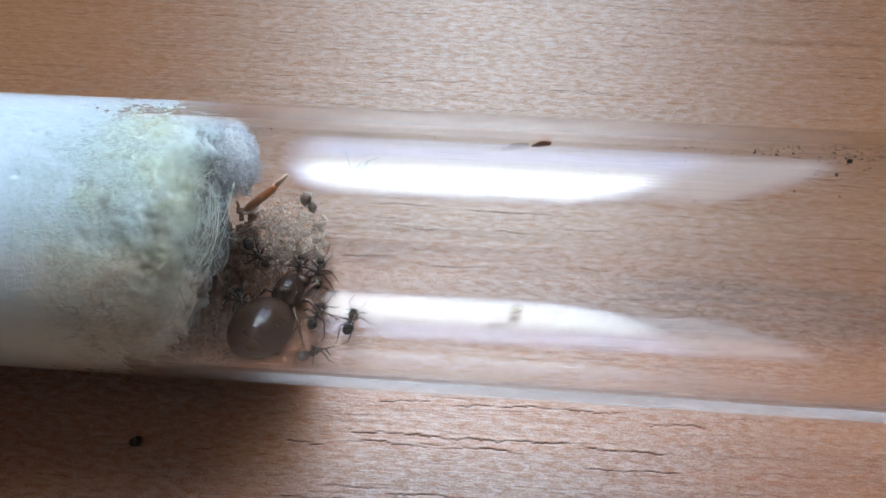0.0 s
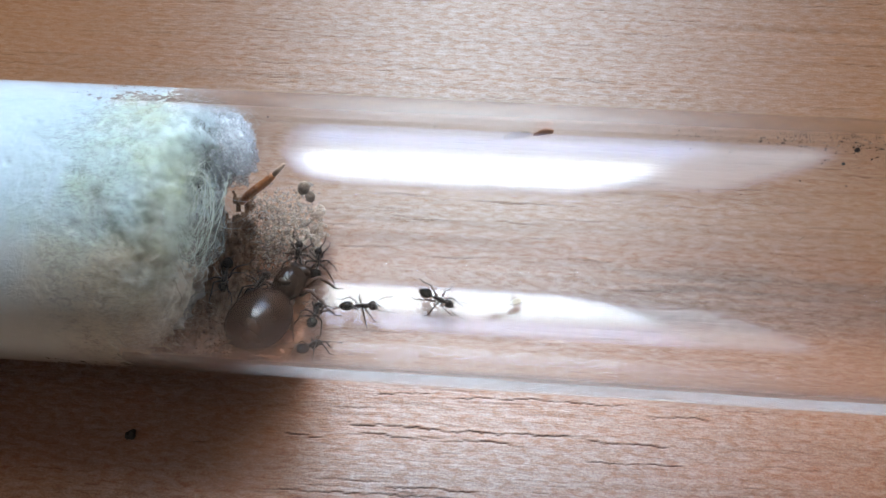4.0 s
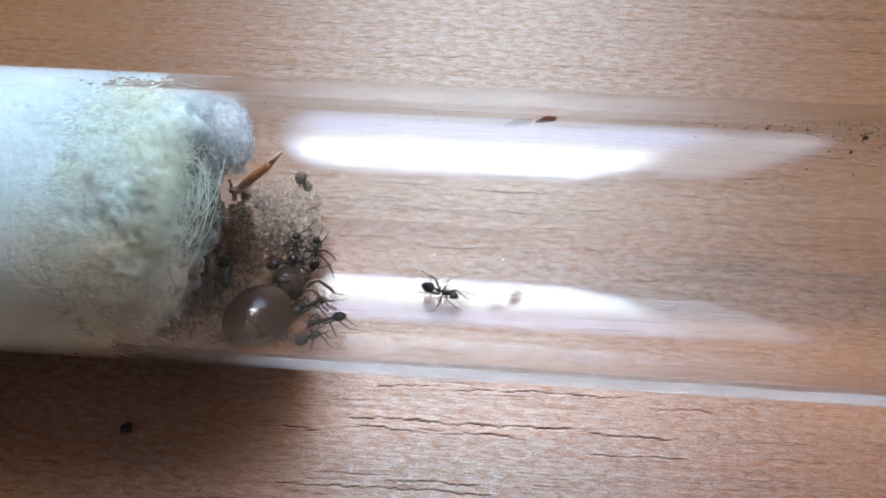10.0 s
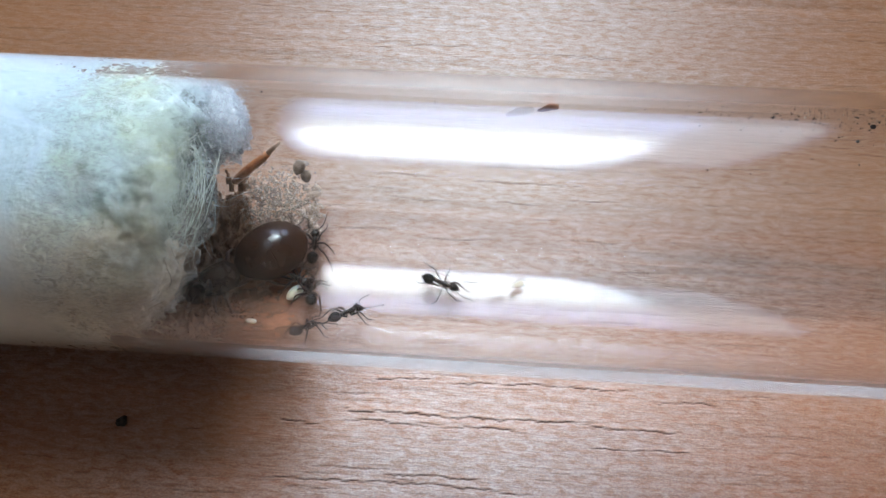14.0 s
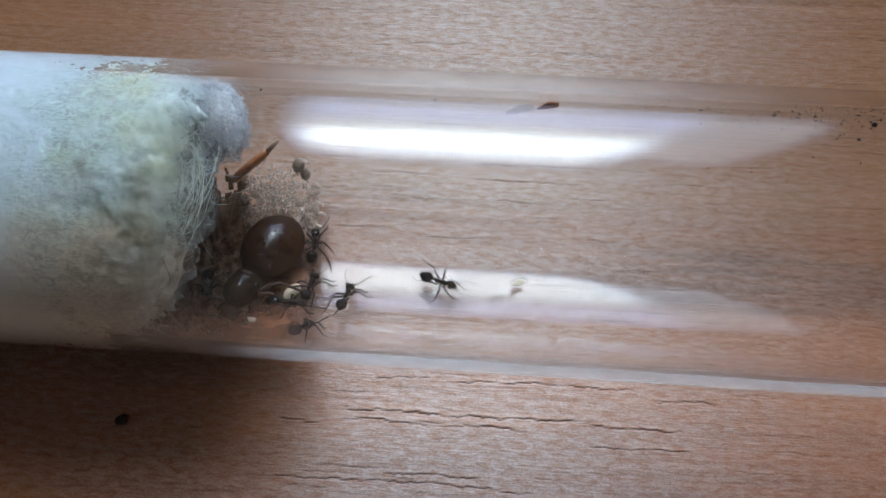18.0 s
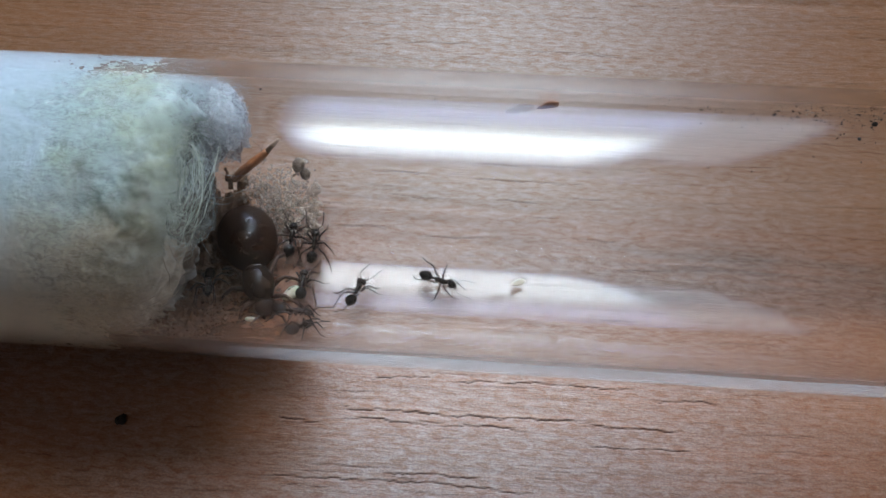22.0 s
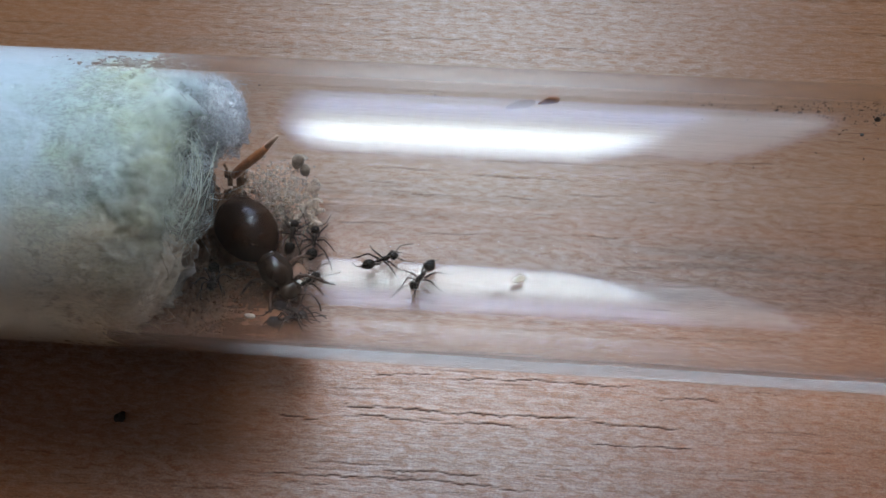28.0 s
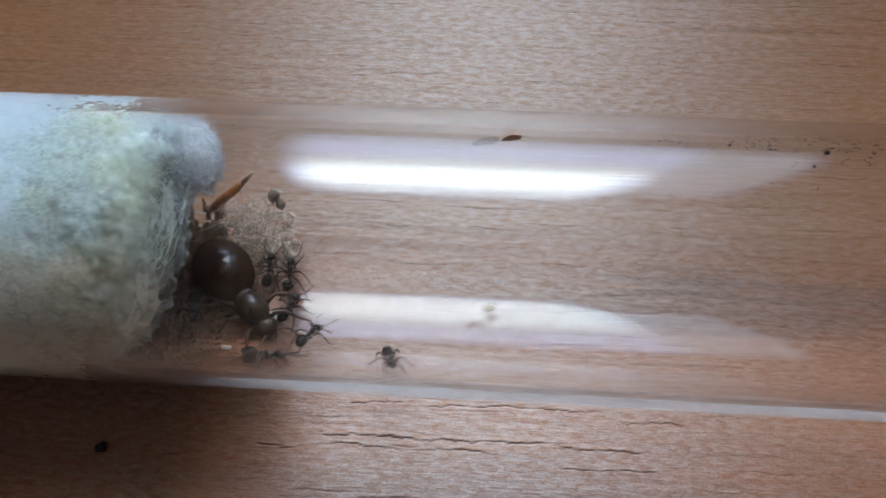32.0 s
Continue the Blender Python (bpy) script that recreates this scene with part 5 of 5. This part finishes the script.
FORAGER = [
    (0, -6.32, -27.1, 84), (0.2, -6.84, -26.2, 88), (0.4, -6.74, -24.1, 126), (0.6, -6.73, -25.6, 109), (0.8, -7.21, -24.3, 108), (0.9, -6.63, -21.2, 75), (1, -5.99, -18.6, 43), (1.2, -5.87, -19.2, 28), (1.4, -5.81, -19.4, 35), (1.6, -5.79, -17.9, 18), (2, -5.76, -19.7, 16), (3, -5.71, -20.7, 16), (5.5, -5.58, -25.5, -27), (7, -5.6, -27.7, -23), (8, -5.56, -28, -23), (8.2, -5.95, -32.2, -51), (8.4, -6.32, -35.3, -79), (8.8, -6.34, -37.7, -79), (9.2, -6.35, -36.9, -85), (9.4, -6.71, -39.3, -122), (9.6, -7.19, -40.6, -160), (10, -7.55, -41.3, -155), (10.4, -7.61, -41.1, -155), (10.8, -7.4, -41.4, -155), (11.2, -7.07, -41.9, -145), (11.6, -6.84, -44, -108), (12, -6.62, -45.3, -78), (12.4, -5.73, -41.8, -54), (12.8, -5.48, -44.2, -21), (13, -5.4, -45.5, -24), (13.2, -5.37, -44.9, -29), (13.6, -5.91, -40.8, 41), (14, -5.99, -41, 41), (14.4, -5.85, -39.5, 48), (15.2, -6.12, -37.1, 67), (16.5, -6.6, -31.7, 110), (17, -6.66, -31.7, 116), (17.5, -6.4, -28.9, 75), (18, -6.29, -28.6, 77), (18.5, -6.19, -28.6, 77), (19, -5.99, -26.2, 85), (19.5, -5.76, -24.5, 75), (20, -5.47, -25.8, 70), (20.5, -5.63, -26.2, 70), (21.5, -5.64, -26, 70), (22, -5.57, -25.2, 72), (23, -6.16, -20.8, 81), (24, -5.81, -19.8, 80), (25, -5.99, -18.3, 99), (25.5, -6.13, -16.7, 98), (26.6, -4.61, -8.6, 69), (27.5, -3.65, -3.4, 58), (27.8, -4.09, -3.9, 40), (28.1, -4.03, -7.2, 9), (28.25, -4.4, -9.1, -29), (28.4, -4.73, -11, -73), (28.55, -5.88, -16.1, -108), (28.7, -6.83, -21.6, -110), (29, -7.08, -26.6, -130), (29.3, -6.67, -35, -89), (29.6, -6.74, -44.5, -90), (29.9, -6.83, -48.4, -147), (30.2, -7.06, -41.2, -164), (30.6, -7.05, -42.2, -174), (30.8, -7.15, -42.1, -230), (31, -7.33, -42.1, -258), (31.15, -6.99, -42.3, -285), (31.3, -6.82, -41.1, -311), (31.6, -7.03, -40.5, -293), (31.8, -6.57, -37.7, -296), (32, -6.86, -38.1, -296)
]
NURSE_A = [
    (0, -9.54, 3, 90), (9, -9.5, 3.8, 93), (20, -9.43, 1.9, 90), (32, -9.41, 1.8, 90)
]
NURSE_B = [
    (0, -11.2, 4.1, 83), (9, -11.16, 7.6, 87), (11, -11.14, 2.6, 88), (14, -11.16, 4.6, 86), (20, -11.22, 4.8, 85), (32, -11.02, 3.6, 86)
]
NURSE_C = [
    (0, -9.16, -24.7, 81), (3, -8.91, -29.1, 85), (6, -9.17, -31.5, 87), (9, -9.37, -29.8, 73), (10.5, -9.19, -30.8, 5), (11.2, -9.12, -28.9, -50), (12, -9.17, -27.3, -75), (12.4, -8.98, -28.7, -68), (13, -8.66, -28.3, -47), (13.4, -8.85, -27.5, 26), (13.7, -9.07, -26.2, 80), (14, -9.18, -25.5, 104), (16.5, -9.24, -25.1, 88), (18.5, -9.21, -22.8, 71), (19, -9.43, -23, -2), (19.5, -9.69, -24.8, 72), (20, -10.01, -20.2, 98), (21, -9.74, -20.1, 60), (22, -9.85, -22.1, 94), (23, -9.73, -20.1, 60), (25, -9.49, -19.3, 35), (27.5, -9.62, -23.4, 39), (28.4, -9.6, -23.3, 64), (29.6, -9.66, -20.7, 72), (31, -9.78, -19.2, 87), (32, -9.07, -18.6, 71)
]
NURSE_D = [
    (0, -14.44, 11.8, -44), (0.6, -14.73, 7.3, -54), (1.2, -15.13, 2.9, -75), (2.2, -15.85, -4.5, -97), (5.5, -16.22, -18.2, -77), (9, -15.92, -21.2, -72), (12, -15.51, -25.2, -71), (13, -15.73, -31.9, -69), (14.5, -16.06, -43.5, -74), (32, -15.45, -36.9, -75)
]
NURSE_E = [
    (0, -15.46, -20.1, 116), (3, -15.15, -21.4, 98), (5.5, -12.02, -2, 19), (9, -11.85, -2, 19), (11, -11.51, -5.9, 24), (12.4, -11.27, 1.6, 45), (13.4, -10.8, -10.7, -24), (14.5, -10.45, -23.6, -26), (16.5, -10.38, -32, -17), (19, -10, -49.2, 18), (20, -9.53, -50.7, 24), (23, -9.5, -51.5, -12), (25, -9.45, -47, 27), (28, -9.58, -54.2, -27), (32, -8.59, -80.4, 3)
]
NURSE_F = [
    (0, -8.4, -61.6, 73), (9, -8.1, -62.7, 72), (13, -8.48, -59.2, 70), (20, -8.49, -61.6, 74), (23, -8.78, -60.2, 66), (28, -9.82, -56, 49), (32, -9.38, -65.1, 56)
]
QUEEN = [
    (0, -11.99, -31.8, 77), (3, -11.73, -30.5, 76), (5.5, -11.98, -35.7, 72), (9, -11.36, -40.5, 74), (10.5, -11.45, -37.9, 80), (11.2, -11.6, -29.9, 85), (11.6, -11.87, -25.1, 88), (12, -12.38, -17.6, 93), (12.4, -12.71, -14.5, 106), (12.8, -12.97, -20.7, 119), (13, -14.11, -5.1, 120), (13.2, -13.7, -16.2, 138), (13.6, -14.41, -15.5, 187), (14, -14.24, -18.2, 221), (14.4, -13.35, -18.3, 251), (16.5, -13.29, -20.5, 251), (17, -13.13, -21.4, 252), (19, -13.1, -20.6, 254), (19.5, -13.31, -16.1, 275), (20, -14.3, -9.1, 269), (20.5, -13.81, -8.2, 276), (21, -13.36, -6.9, 283), (21.5, -13.45, -12.6, 290), (22, -13.54, -15.8, 293), (23, -13.39, -13, 297), (24, -13.27, -11, 305), (25, -13.03, -11.7, 309), (25.5, -13.05, -11.5, 309), (27.5, -12.86, -11.8, 315), (28, -12.99, -9.5, 310), (30, -13.02, -9.5, 310), (31, -13.2, -9.6, 311), (32, -12.86, -14.4, 312)
]


# mm above the glass of those that stand on the brood or litter
HIGH = {"NURSE_A": 0.2, "NURSE_B": 0.6, "NURSE_D": 2.2, "NURSE_E": 0.7}


def gait(key, times):
    """Swing the legs in two sets of three while the ant is walking, and wave the feelers."""
    for leg, place, n, sgn in ANT_LEGS[key]:
        phase = 1 if (n + (sgn > 0)) % 2 else -1
        rows = [(0.0, Matrix.Translation(place))]
        for a, b in times:
            k, t = 0, a
            while t < b:
                rows.append((t, Matrix.Translation(place) @ pose(0, 0, 0, 0, 0, 17 * phase * (1 if k % 2 else -1) * sgn)))
                t, k = t + 0.1, k + 1
            rows.append((b, Matrix.Translation(place)))
        rows = [r for i, r in enumerate(rows) if i == 0 or r[0] > rows[i - 1][0] + 0.02]
        if rows[-1][0] < 32:
            rows.append((32.0, Matrix.Translation(place)))
        walk(leg, rows)
    wave(key)


def wave(key, pace=0.7):
    rng = random.Random(sum(map(ord, key)))
    for fe, place, sgn in ANT_FEELERS[key]:
        rows, t = [], 0.0
        while t < 32.0:
            rows.append((t, Matrix.Translation(place) @ pose(0, 0, 0, rng.uniform(-8, 8), rng.uniform(-14, 10), rng.uniform(-22, 22))))
            t += rng.uniform(0.5, 1.4) * pace
        rows.append((32.0, Matrix.Translation(place)))
        walk(fe, rows)


def motions():
    paths = {"SCOUT": SCOUT, "FORAGER": FORAGER, "NURSE_A": NURSE_A, "NURSE_B": NURSE_B, "NURSE_C": NURSE_C, "NURSE_D": NURSE_D, "NURSE_E": NURSE_E, "NURSE_F": NURSE_F, "QUEEN": QUEEN, "PUPA": PUPA}
    for key, rows in paths.items():
        ahead = Matrix.Translation(mm(0.4 if key == "QUEEN" else 0, 0, 0))
        walk(ants[key], [(t, on_glass(x, phi, heading, HIGH.get(key, 0.0)) @ ahead) for t, x, phi, heading in rows])
    gait("SCOUT", [(0.0, 2.0), (27.0, 30.0), (31.0, 32.0)])
    gait("FORAGER", [(0.0, 1.6), (8.0, 10.0), (11.6, 13.0), (26.0, 32.0)])
    gait("NURSE_D", [(0.2, 5.0), (12.5, 14.5)])
    gait("NURSE_C", [(10.0, 14.0), (18.8, 20.0)])
    for key in ("NURSE_A", "NURSE_B", "NURSE_E", "NURSE_F"):
        wave(key, 1.2)
    gait("queen", [(10.5, 14.5), (19.0, 20.5)])


motions()
